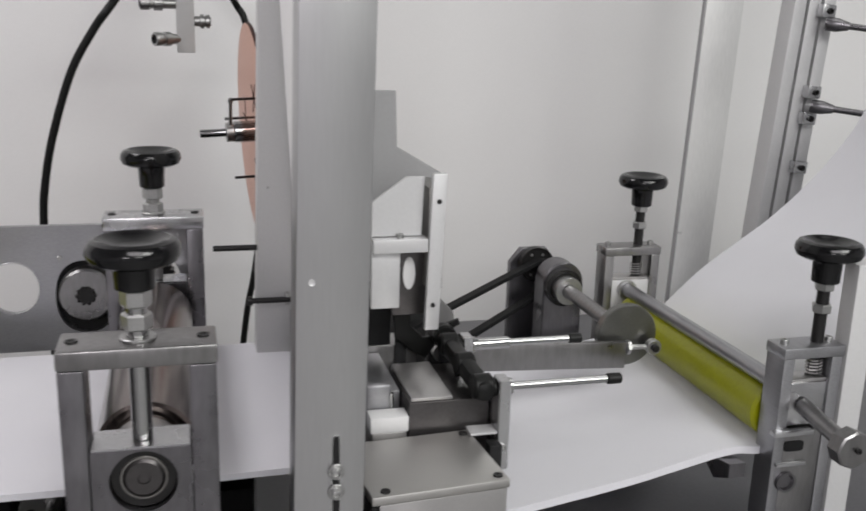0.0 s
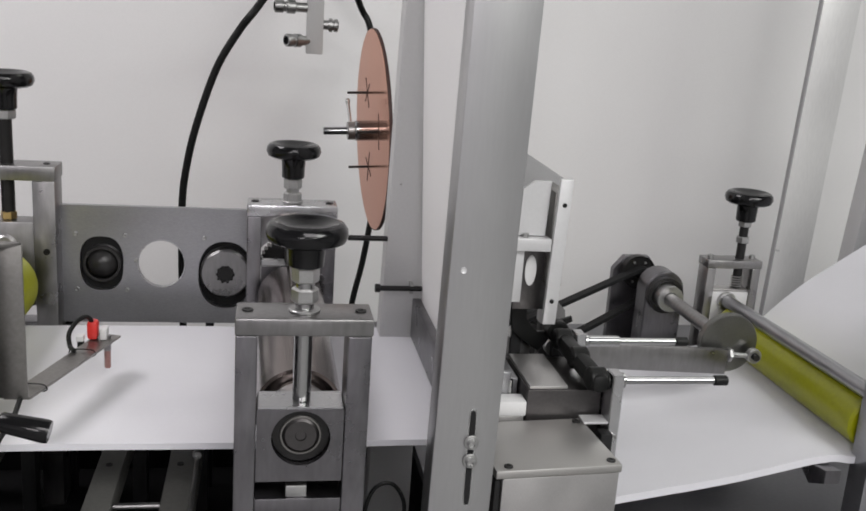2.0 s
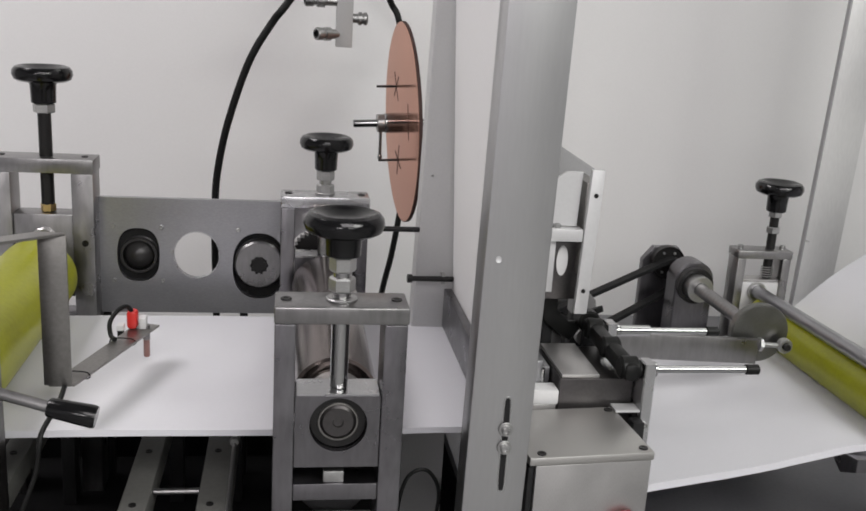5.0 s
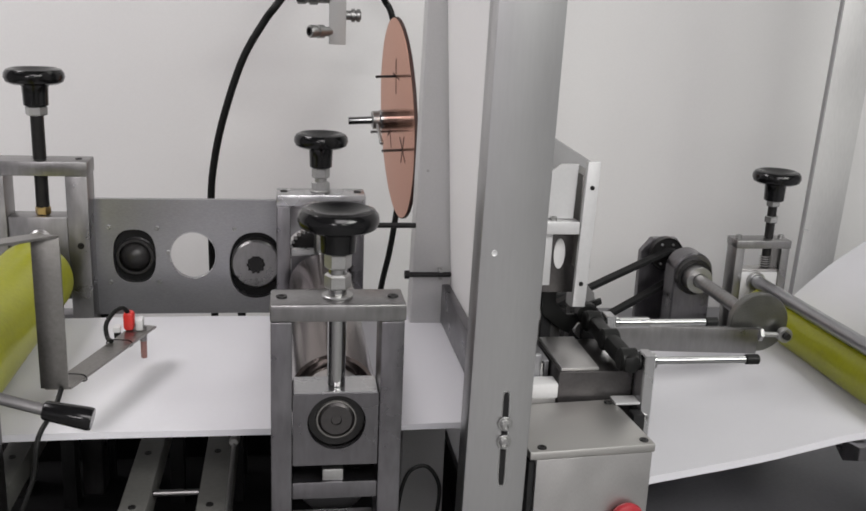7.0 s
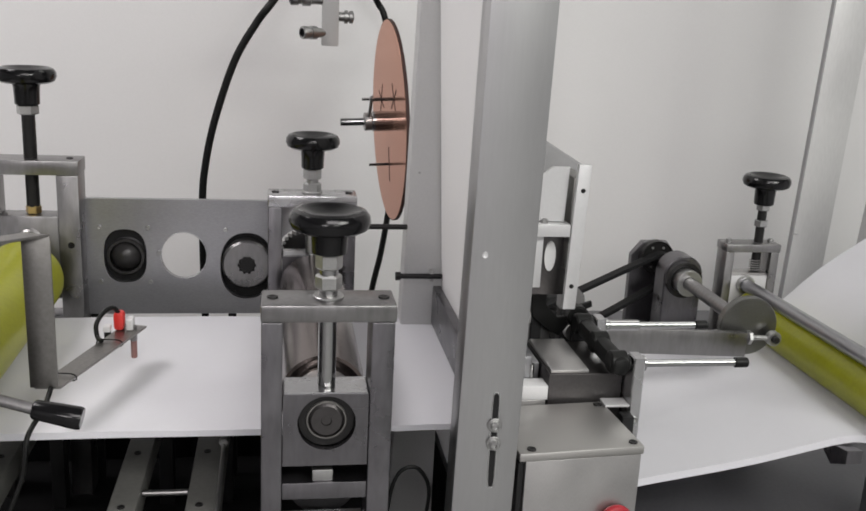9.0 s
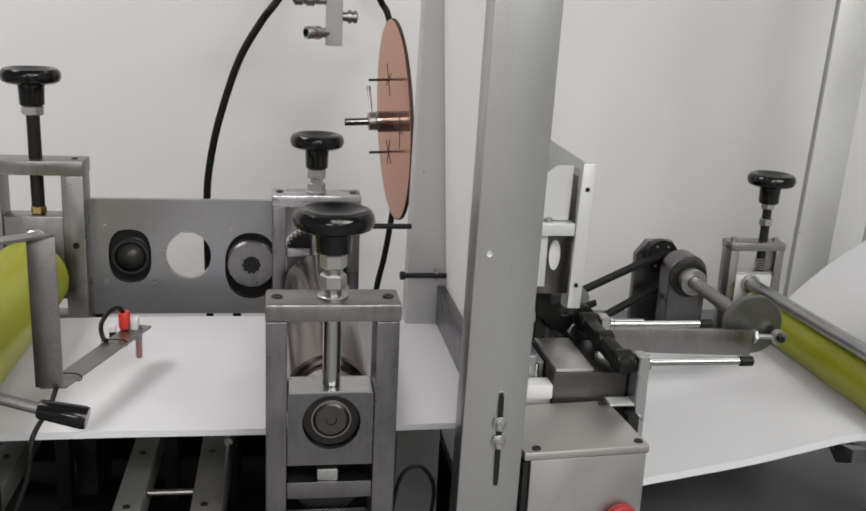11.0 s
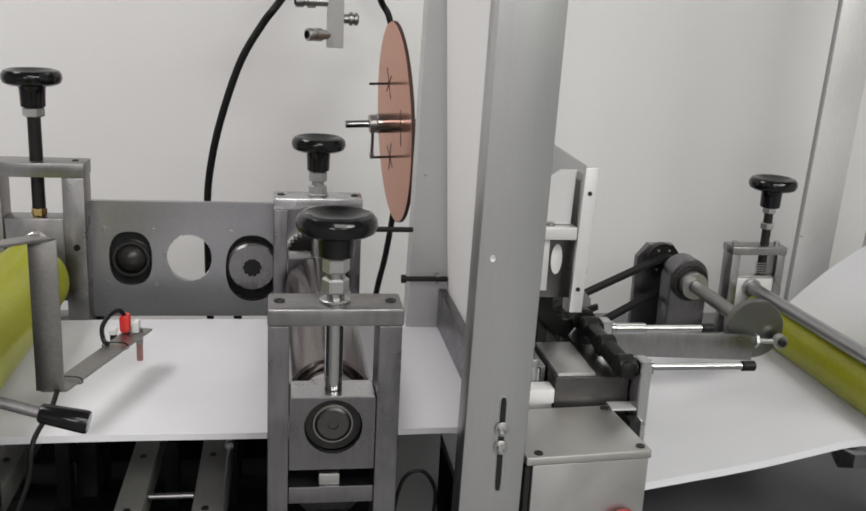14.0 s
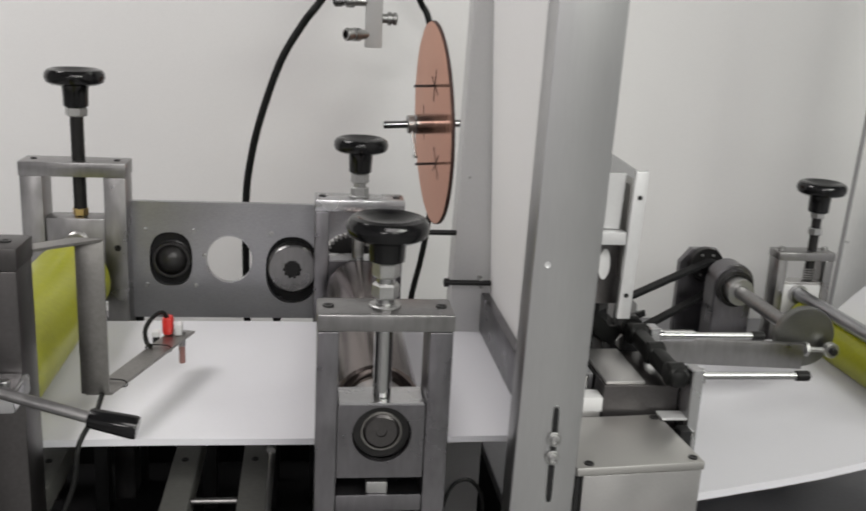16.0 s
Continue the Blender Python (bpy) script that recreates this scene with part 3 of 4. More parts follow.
part("wheel_hub", lathe([(0, -0.004), (0.006, -0.004), (0.0095, -0.004), (0.0102, -0.003), (0.0102, 0.002), (0.0102, 0.014), (0, 0.014)], (-0.079, 0.470, 0.899), (-0.079, 1, 0.899), 24), BLACK_OXIDE, bp, "dark hub")
for k in range(10):
    a = k * math.pi / 5
    part("hub_tooth", box(-0.079 + 0.0098 * math.cos(a) - 0.0016, -0.079 + 0.0098 * math.cos(a) + 0.0016, 0.4645, 0.4668,
                          0.899 + 0.0098 * math.sin(a) - 0.0016, 0.899 + 0.0098 * math.sin(a) + 0.0016, 0.0004), BLACK_OXIDE, bp)
part("wheel_housing", prism(oval(-0.079, 0.897, 0.040, 0.050, 40, 2.3), 0.488, 0.505, "y", 0.001), BLACK_MATT, bp)
for sx, sz in ((-0.2560, 0.9455), (-0.1985, 0.9450), (-0.2560, 0.876), (-0.1970, 0.876), (-0.1050, 0.9440), (-0.1860, 0.914)):
    cap_screw(bp, sx, 0.470, sz, (0, -1, 0), 0.0028)
teeth = [(-0.0080 + q * math.cos(a), 0.9120 + q * math.sin(a)) for k in range(28) for q, a in ((0.0255, 2 * math.pi * k / 28), (0.0285, 2 * math.pi * (k + 0.25) / 28), (0.0285, 2 * math.pi * (k + 0.5) / 28), (0.0255, 2 * math.pi * (k + 0.75) / 28))]
part("toothed_pulley", prism(teeth, 0.4800, 0.4980, "y", 0), CAP, bp, "dark toothed pulley behind the plate")
rim = oval(-0.1560, 0.9100, 0.0280, 0.0300, 40)
part("hole_rim", tube([(a, 0.4702, b) for a, b in rim + rim[:1]], 0.0007, 6, 1), ALU, bp, "bright machined edge")
for lx in (-0.268, -0.098, 0.02):
    part("leg", box(lx - 0.005, lx + 0.005, 0.479, 0.487, 0.60, 0.86, 0.0006), BLACK_MATT, bp)

# ---- black hose loop ----
hose = thing("air_hose", (-0.02, 0.70, 0.60), "black pneumatic hose bent into a tall loop", "hose")
part("hose", tube([(-0.147, 0.70, 0.66), (-0.151, 0.70, 0.84), (-0.151, 0.70, 0.932), (-0.146, 0.70, 0.985), (-0.132, 0.70, 1.05), (-0.104, 0.70, 1.134), (-0.073, 0.70, 1.189), (-0.05, 0.70, 1.22),
                   (0.0, 0.76, 1.29), (0.05, 0.85, 1.305), (0.095, 0.93, 1.272), (0.124, 0.98, 1.225), (0.139, 0.98, 1.196), (0.160, 0.985, 1.10), (0.168, 0.99, 1.0), (0.165, 0.985, 0.92),
                   (0.155, 0.98, 0.841), (0.145, 0.98, 0.773), (0.132, 0.98, 0.709), (0.12, 0.975, 0.62)], 0.0055, 14, 10), RUBBER, hose)

# ---- fittings on the wall ----
fb = thing("valve_manifold", (0.045, 0.985, 1.15), "small pale grey manifold bar with push-in air fittings", "manifold")
part("bar", box(0.030, 0.058, 0.955, 0.978, 1.148, 1.42, 0.0015), PAINT_GREY, fb)
part("standoff", rod((0.044, 0.978, 1.30), (0.044, WALL_Y, 1.30), 0.008), ZINC, fb)
for (px, pz, dx, dy, L) in ((0.033, 1.169, -0.85, -0.52, 0.043), (0.030, 1.223, -1, -0.12, 0.054), (0.030, 1.2465, -1, -0.12, 0.034), (0.058, 1.197, 1, 0, 0.024)):
    tip = Vector((dx, dy, 0)).normalized()
    root = Vector((px, 0.962, pz))
    part("fitting", lathe([(0, 0), (0.0080, 0), (0.0080, L * 0.35), (0.0112, L * 0.38), (0.0112, L * 0.62), (0.0084, L * 0.64), (0.0084, L * 0.72), (0.0106, L * 0.75), (0.0108, L * 0.96), (0.0100, L), (0.0066, L), (0.0062, L * 0.8), (0, L * 0.8)],
                          root, root + tip, 24), ZINC, fb, "nickel-plated air fitting")
    part("release_collar", ring(root + tip * (L * 0.86), root + tip * (L + 0.0012), 0.0070, 0.0052, 20, c=0.0002), BLACK_MATT, fb, "black release collar")
    part("bore", rod(root + tip * (L * 0.80), root + tip * (L * 0.93), 0.0051), BLACK_MATT, fb, "dark open bore")

# ---- divider panel, its column, and the front post ----
dv = thing("divider_panel", (0.155, 0.2, 0.868), "white painted sheet panel across the machine", "panel")
sheet = bmesh.new()
rows = [[sheet.verts.new((0.1515 + dx - 0.055 * (z - 0.903), y, z)) for y in (0.012, 0.356)] for z in (0.903, 1.72) for dx in (0.0, 0.003)]
for q in ((rows[0][0], rows[0][1], rows[2][1], rows[2][0]), (rows[1][0], rows[1][1], rows[3][1], rows[3][0]), (rows[0][0], rows[0][1], rows[1][1], rows[1][0]),
          (rows[2][0], rows[2][1], rows[3][1], rows[3][0]), (rows[0][0], rows[1][0], rows[3][0], rows[2][0]), (rows[0][1], rows[1][1], rows[3][1], rows[2][1])):
    sheet.faces.new(q)
part("sheet", sheet, PAINT, dv)
part("foot_bar", box(0.141, 0.1505, 0.02, 0.358, 0.8590, 0.906, 0.001), ALU_DARK, dv, "grey foot bar over the felt")
colm = thing("rear_column", (0.127, 0.39, 0.60), "pale grey painted upright column", "column")
part("column", prism([(0.0989, 0.60), (0.1540, 0.60), (0.1540, 1.72), (0.1236, 1.72)], 0.360, 0.392, "y", 0.0012), PAINT_GREY, colm)
cap_screw(colm, 0.1195, 0.360, 1.041, (0, -1, 0), 0.0014)
for (px0, px1, pz) in ((0.099, 0.150, 0.9200), (0.061, 0.1065, 0.9790)):
    pin = thing("guide_pin", ((px0 + px1) / 2, 0.4, pz - 0.003), "thin black steel guide pin on the column", "pin", "guide pins")
    part("pin", rod((px0, 0.350, pz), (px1, 0.350, pz), 0.0031), BLACK_OXIDE, pin)
    if pz > 0.95:
        continue
    part("head", rod((px0 - 0.004, 0.350, pz), (px0 + 0.002, 0.350, pz), 0.0050), BLACK_OXIDE, pin)
    part("bracket", box(px1 - 0.014, px1 - 0.010, 0.3485, 0.361, pz - 0.006, pz + 0.006, 0.0005), ZINC, pin)

post = thing("front_post", (0.133, 0.0, 0.60), "grey anodised aluminium upright post", "post")
# slotted front face, leaning very slightly
body = box(0.1038, 0.1548, -0.020, 0.010, 0.60, 1.72, 0.0012)
for v in body.verts:
    v.co.x += 0.016 * (v.co.z - 0.93)
part("post", body, POST, post)
part("slot_rim", prism(oval(0.1335, 0.891, 0.0034, 0.0422, 24, 6), -0.0203, -0.0190, "y", 0), CHROME, post, "bright worn slot edge")
part("slot", prism(oval(0.1335, 0.891, 0.0024, 0.041, 24, 6), -0.0206, -0.0190, "y", 0), BLACK_MATT, post, "dark adjusting slot")
for bz in (0.889, 0.905):
    part("washer", ring((0.1335, -0.0205, bz), (0.1335, -0.0220, bz), 0.0062, 0.002, 20), ZINC, post)
    cap_screw(post, 0.1335, -0.0222, bz, (0, -1, 0), 0.0040)
part("screw_hole", lathe([(0, 0.0006), (0.0015, 0.0006), (0.0024, 0.0010), (0.0024, -0.001)], (0.1165, -0.0200, 1.047), (0.1165, -1, 1.047), 16), PROFILE, post, "bright countersunk screw")

# ---- reel disc ----
REEL = Vector((0.1352, 0.88, 1.033))
reel = thing("reel_disc", REEL, "copper coloured round reel disc with a steel hub", "reel disc")
part("disc", lathe([(0, 0), (0.1645, 0), (0.165, 0.0005), (0.165, 0.0025), (0.1645, 0.003), (0, 0.003)], REEL + Vector((0.004, 0, 0)), REEL + Vector((1, 0, 0)), 96), COPPER, reel)
part("rim", ring(REEL + Vector((0.0046, 0, 0)), REEL + Vector((0.0098, 0, 0)), 0.1662, 0.1652, 96, c=0.0002), COPPER_EDGE, reel, "dark edge of the disc")
part("hub", lathe([(0, 0), (0.0150, 0), (0.0165, 0.0015), (0.0165, 0.028), (0, 0.028)], REEL + Vector((-0.0242, 0, 0)), REEL + Vector((1, 0, 0)), 32), CHROME, reel, "turned hub")
part("hub_collar", ring(REEL + Vector((-0.0360, 0, 0)), REEL + Vector((-0.0244, 0, 0)), 0.0150, 0.0060, 32), ZINC, reel, "bright clamping collar")
part("axle", rod(REEL + Vector((-0.0760, 0, 0)), REEL + Vector((0.060, 0, 0)), 0.0064), CHROME, reel, "steel axle")
DOWEL = Vector((0, math.cos(radians(112)), math.sin(radians(112))))
dowel_at = REEL + Vector((-0.0295, 0, 0))
part("locking_pin", lathe([(0, 0), (0.0027, 0), (0.0027, 0.042), (0.0038, 0.0435), (0.0042, 0.047), (0.0030, 0.0505), (0, 0.0515)],
                          dowel_at + DOWEL * 0.0145, dowel_at + DOWEL, 16), ZINC, reel, "small steel locking pin with a rounded end")
for k in range(3):
    a = 2 * math.pi / 3 * k
    c, s = math.cos(a), math.sin(a)
    p = REEL + Vector((0, 0.072 * c, 0.072 * s))
    part("pin", rod(p + Vector((-0.030, 0, 0)), p + Vector((0.0042, 0, 0)), 0.0021), BLACK_OXIDE, reel, "thin black pin")
    u, w = Vector((0, c, s)), Vector((0, -s, c))
    bm = bmesh.new()
    for d, e in ((u, w), (w, u)):
        vs = [bm.verts.new(p + Vector((h, 0, 0)) + d * (i * 0.029) + e * (j * 0.0009)) for h in (0.0034, 0.0043) for i, j in ((-1, -1), (1, -1), (1, 1), (-1, 1))]
        bm.faces.new(vs[:4])
        for q in range(4):
            bm.faces.new((vs[q], vs[(q + 1) % 4], vs[4 + (q + 1) % 4], vs[4 + q]))
    part("scribed_cross", bm, COPPER_EDGE, reel, "scribed dark cross")
rm = thing("reel_mount", (0.215, 0.88, 0.60), "pale grey upright carrying the reel axle", "column")
part("upright", box(0.201, 0.230, 0.865, 0.895, 0.60, 1.10, 0.001), PAINT_GREY, rm)

# ---- cutter drive ----
fx = thing("drive_box", (0.225, 0.08, 0.60), "bright machined steel drive box with a screwed lid", "machine box")
part("body", box(0.1712, 0.2805, 0.0345, 0.131, 0.60, 0.8485, 0.001), STEEL, fx)
part("side_cover", box(0.1655, 0.1710, 0.038, 0.128, 0.62, 0.846, 0.001), BLACK_MATT, fx)
part("lid", box(0.1645, 0.2822, 0.0330, 0.132, 0.8490, 0.857, 0.0014), LID, fx)
for sx, sy in ((0.1775, 0.0405), (0.2745, 0.0415), (0.1775, 0.122), (0.2745, 0.124)):
    sunk_screw(fx, sx, sy, 0.857, (0, 0, 1), 0.0042)
part("push_button", lathe([(0, 0.012), (0.010, 0.0115), (0.0150, 0.009), (0.0160, 0.006), (0.0150, 0.003), (0.009, 0.002), (0.009, 0)], (0.259, 0.0345, 0.7865), (0.259, -1, 0.7865), 32), BUTTON, fx, "red push button")

fx.location.y -= 0.0075
fx.rotation_euler = (0, 0, radians(4.5))

sp = thing("white_pad", (0.205, 0.14, 0.600), "steel pad with a white plastic cap beside the slide", "pad")
part("pad", box(0.190, 0.222, 0.134, 0.1665, 0.600, 0.8572, 0.001), STEEL, sp)
part("cap", box(0.1885, 0.2235, 0.1330, 0.1545, 0.8574, 0.8720, 0.001), PLASTIC_W, sp, "white plastic cap")
ub = thing("steel_block", (0.26, 0.2, 0.60), "polished steel base block under the slide", "machine block")
part("block", box(0.2245, 0.3000, 0.136, 0.228, 0.60, 0.8835, 0.001), DIMMED_METAL, ub)
part("wear_plate", box(0.2265, 0.2650, 0.1375, 0.226, 0.8838, 0.8872, 0.0006), STEEL, ub, "pale wear plate")
bb2 = thing("rest_block", (0.235, 0.30, 0.60), "pale steel rest block behind the base", "machine block")
part("block", box(0.2020, 0.2640, 0.2740, 0.312, 0.675, 0.889, 0.001), ALU_MID, bb2)
lb2 = thing("clamp_block", (0.205, 0.21, 0.60), "small steel clamp block beside the base", "machine block")
part("block", box(0.1830, 0.2225, 0.168, 0.270, 0.60, 0.8830, 0.001), STEEL_PLATE, lb2)
for sy in (0.18, 0.215, 0.25):
    cap_screw(lb2, 0.190, sy, 0.883, (0, 0, 1), 0.0035, CHROME)

part("block", box(0.1880, 0.2125, 0.1555, 0.1672, 0.8575, 0.8950, 0.0035), STEEL_PLATE, sp, "grey steel block behind the cap")
part("dowel", rod((0.2120, 0.1575, 0.8575), (0.2120, 0.1575, 0.8860), 0.0026, 16), CHROME, sp, "bright dowel")
wd = thing("wedge_block", (0.30, 0.285, 0.90), "small grey wedge block beside the linkage", "block")
part("block", prism([(0.287, 0.8905), (0.317, 0.8905), (0.314, 0.908), (0.296, 0.927), (0.288, 0.930)], 0.3135, 0.335, "y"), ALU_MID, wd)
part("pedestal", box(0.288, 0.316, 0.3142, 0.3342, 0.675, 0.8903, 0.001), BLACK_MATT, wd)
ep = thing("guide_plate", (0.306, 0.18, 0.80), "bright aluminium guide plate holding two bushes", "machine plate")
part("plate", prism([(0.112, 0.822), (0.252, 0.822), (0.252, 0.903), (0.247, 0.908), (0.229, 0.908), (0.224, 0.884), (0.136, 0.884), (0.131, 0.908), (0.112, 0.908)], 0.3010, 0.3125, "x", 0.0012), ALU, ep)
for ry in (0.124, 0.236):
    part("buffer", ring((0.2945, ry, 0.8985), (0.3005, ry, 0.8985), 0.0085, 0.0042, 24), RUBBER, ep, "black rubber buffer")
part("flange", box(0.2760, 0.3008, 0.1120, 0.1300, 0.8576, 0.8600, 0.0006), PROFILE, ep)
# black filler paints the shade of the gap between lid and plate
part("notch", box(0.2892, 0.3005, 0.096, 0.1110, 0.60, 0.8540, 0.0006), BLACK_MATT, ep, "black filler standing for the shaded notch beside the box")
part("foot", box(0.3012, 0.3122, 0.136, 0.250, 0.60, 0.8215, 0.001), ALU_DARK, ep)
ROD_Z = 0.8985
for ry in (0.124, 0.236):
    part("bush", ring((0.3008, ry, ROD_Z), (0.3165, ry, ROD_Z), 0.0078, 0.0041, 28), CHROME, ep)
part("long_bush", ring((0.3168, 0.236, ROD_Z), (0.352, 0.236, ROD_Z), 0.0062, 0.0041, 28), CHROME, ep)
cap_screw(ep, 0.3068, 0.112, 0.845, (0, -1, 0), 0.003)

# the sliding carriage: home pose at its middle
HOME = Vector((0.288, 0.20, 0.8985))
slide = thing("slide_carriage", HOME, "black sliding bar on two steel guide rods", "slide")
part("bar", box(0.2800, 0.2968, 0.110, 0.262, 0.8895, 0.9085, 0.006), RUBBER, slide, "black sliding bar")
for ry in (0.124, 0.180, 0.236):
    part("knuckle", lathe([(0, 0), (0.009, 0), (0.0115, 0.002), (0.0115, 0.017), (0.009, 0.019), (0, 0.019)], (0.2785, ry, 0.9005), (1, ry, 0.9005), 28), RUBBER, slide)
part("clamp", lathe([(0, 0), (0.0105, 0), (0.0125, 0.002), (0.0125, 0.012), (0.0105, 0.014), (0, 0.014)], (0.288, 0.250, 0.9025), (0.288, 1.0, 0.9025), 28), RUBBER, slide)
part("back_arm", box(0.2840, 0.2975, 0.262, 0.304, 0.8885, 0.9000, 0.002), BLACK_MATT, slide)
for ry, tip in ((0.124, 0.4245), (0.236, 0.432)):
    part("guide_rod", rod((0.2800, ry, ROD_Z), (tip - 0.014, ry, ROD_Z), 0.0038), CHROME, slide, "polished steel guide rod")
    part("end_cap", rod((tip - 0.0145, ry, ROD_Z), (tip, ry, ROD_Z), 0.0052, 20, 0.001), RUBBER, slide, "black rubber end cap")

tb = thing("tool_bracket", (0.25, 0.28, 0.80), "bent aluminium tool bracket with a round window", "bracket")
strip = box(0.2585, 0.2722, 0.212, 0.219, 0.925, 1.079, 0.0008)
for v in strip.verts:
    v.co.x += 0.030 * (v.co.z - 1.0)
part("front_strip", strip, PROFILE, tb, "bright front strip")
part("upper_plate", prism([(0.205, 1.0165), (0.2540, 1.0165), (0.2560, 1.074), (0.2380, 1.074), (0.205, 1.050)], 0.226, 0.231, "y"), PROFILE, tb)
part("ledge", box(0.2050, 0.2580, 0.214, 0.2320, 1.0030, 1.0160, 0.0006), PROFILE, tb)
part("side_strip", box(0.2050, 0.2325, 0.222, 0.230, 0.946, 1.0025, 0.0006), PROFILE, tb)
part("recess", box(0.2280, 0.2680, 0.236, 0.2400, 0.934, 1.0025, 0.0006), DIMMED_METAL, tb, "dark recessed plate")
part("window", prism(oval(0.2445, 0.977, 0.0062, 0.0165, 28), 0.2340, 0.2358, "y", 0.0003), PLASTIC_W, tb, "pale round inset")
part("back_plate", prism([(0.165, 0.96), (0.290, 0.96), (0.290, 1.066), (0.240, 1.095), (0.238, 1.150), (0.165, 1.150)], 0.2800, 0.2850, "y"), COLUMN, tb)
part("spacer", box(0.2590, 0.2740, 0.2192, 0.2798, 0.965, 1.064, 0.0006), BRACKET, tb)
cap_screw(tb, 0.2320, 0.222, 1.016, (0, 0, 1), 0.0035)
sunk_screw(tb, 0.2670, 0.212, 1.0525, (0, -1, 0), 0.0024)
sunk_screw(tb, 0.2635, 0.212, 0.9505, (0, -1, 0), 0.0024)
part("foot", box(0.2030, 0.2360, 0.2750, 0.2795, 0.8892, 0.959, 0.001), BLACK_MATT, tb)
gear = thing("black_linkage", (0.25, 0.31, 0.8), "black linkage plate behind the slide", "linkage")
part("plate", prism([(0.2355, 0.9365), (0.2535, 0.9365), (0.2545, 0.9130), (0.2680, 0.8985), (0.2760, 0.8990), (0.2830, 0.9090), (0.3060, 0.9165), (0.3075, 0.9105), (0.2900, 0.9020), (0.2800, 0.8870), (0.2715, 0.8755), (0.2540, 0.8860), (0.2385, 0.8995)], 0.2645, 0.2700, "y"), RUBBER, gear)
part("spring_clip", tube([(0.303 + 0.0205 * math.cos(radians(a)), 0.2632, 0.893 + 0.0205 * math.sin(radians(a))) for a in range(112, 200, 11)], 0.0013), CHROME, gear, "bright curved spring clip")
part("post", box(0.2400, 0.2520, 0.2702, 0.2738, 0.675, 0.932, 0.001), BLACK_MATT, gear)

# crank, its shaft, and the pulleys
CRANK = Vector((0.520, 0.304, 0.8720))
R = 0.0285
REST = 22.0
crank = thing("crank_disc", CRANK, "polished steel crank disc with a crank pin", "crank disc")
part("disc", lathe([(0, 0), (0.0350, 0), (0.0362, 0.0012), (0.0362, 0.0100), (0.0350, 0.0112), (0, 0.0112)], CRANK, CRANK + Vector((0, 1, 0)), 72), DISC, crank)
part("shaft", rod(CRANK + Vector((0, 0.0112, 0)), CRANK + Vector((0, 0.186, 0)), 0.0090), ALU_MID, crank)
part("crank_pin", rod(CRANK + Vector((R, -0.022, 0)), CRANK + Vector((R, 0.0, 0)), 0.0042), BLACK_OXIDE, crank, "dark crank pin")

hs = thing("bearing_housing", (0.515, 0.51, 0.66), "grey cast bearing housing with a pale hub", "bearing housing")
hx, hz = 0.520, 0.872
part("body", prism([(hx - 0.026, 0.675), (hx + 0.030, 0.675)] + [(hx + 0.002 + 0.028 * math.cos(t * math.pi / 16), hz + 0.004 + 0.028 * math.sin(t * math.pi / 16)) for t in range(17)], 0.505, 0.540, "y", 0.002), ALU_DARK, hs)
part("hub", ring((hx, 0.478, hz), (hx, 0.5048, hz), 0.0185, 0.0097, 40), ZINC, hs, "pale turned hub")
part("flange", ring((hx, 0.494, hz), (hx, 0.5045, hz), 0.0255, 0.020, 40), BLACK_OXIDE, hs)
pb = thing("pulley_bracket", (0.502, 0.585, 0.66), "dark grey pulley bracket with chamfered corners", "bracket")
bx0, bx1, bz1 = 0.472, 0.541, 0.906
part("plate", prism([(bx0, 0.675), (bx1, 0.675), (bx1, bz1 - 0.020), (bx1 - 0.016, bz1), (bx0 + 0.016, bz1), (bx0, bz1 - 0.020)], 0.580, 0.592, "y", 0.001), ALU_DARK, pb)
part("pulley", lathe([(0, 0), (0.008, 0), (0.010, 0.003), (0.022, 0.003), (0.0245, 0.001), (0.0245, 0.014), (0, 0.014)], (0.507, 0.566, 0.885), (0.507, 1, 0.885), 36), BLACK_OXIDE, pb, "black toothed pulley")
for k in range(6):
    a = k * math.pi / 3
    cap_screw(pb, 0.507 + 0.0165 * math.cos(a), 0.569, 0.885 + 0.0165 * math.sin(a), (0, -1, 0), 0.0018)


def belt(c0, r0, c1, r1, y0, y1, thick):
    """A closed belt round two wheels at (x, z)."""
    c0, c1 = Vector(c0), Vector(c1)
    d = c1 - c0
    base, off = math.atan2(d.y, d.x), math.acos((r0 - r1) / d.length)
    def loop(e):
        pts = []
        for k in range(17):
            a = base + off + (2 * math.pi - 2 * off) * k / 16
            pts.append(c0 + (r0 + e) * Vector((math.cos(a), math.sin(a))))
        for k in range(17):
            a = base - off + 2 * off * k / 16
            pts.append(c1 + (r1 + e) * Vector((math.cos(a), math.sin(a))))
        return pts
    bm = bmesh.new()
    inner, outer = loop(0), loop(thick)
    v = [[bm.verts.new((p.x, y, p.y)) for p in ps] for ps, y in ((inner, y0), (outer, y0), (outer, y1), (inner, y1))]
    n = len(inner)
    for k in range(n):
        k2 = (k + 1) % n
        for a in range(4):
            b = (a + 1) % 4
            bm.faces.new((v[a][k], v[a][k2], v[b][k2], v[b][k]))
    return bm


bl = thing("drive_belt", (0.43, 0.555, 0.7), "black rubber toothed drive belt", "belt")
part("belt", belt((0.508, 0.872), 0.0190, (0.345, 0.785), 0.0260, 0.5475, 0.5645, 0.005), BELT, bl)
mp = thing("motor_pulley", (0.345, 0.56, 0.70), "black motor pulley low behind the slide", "pulley")
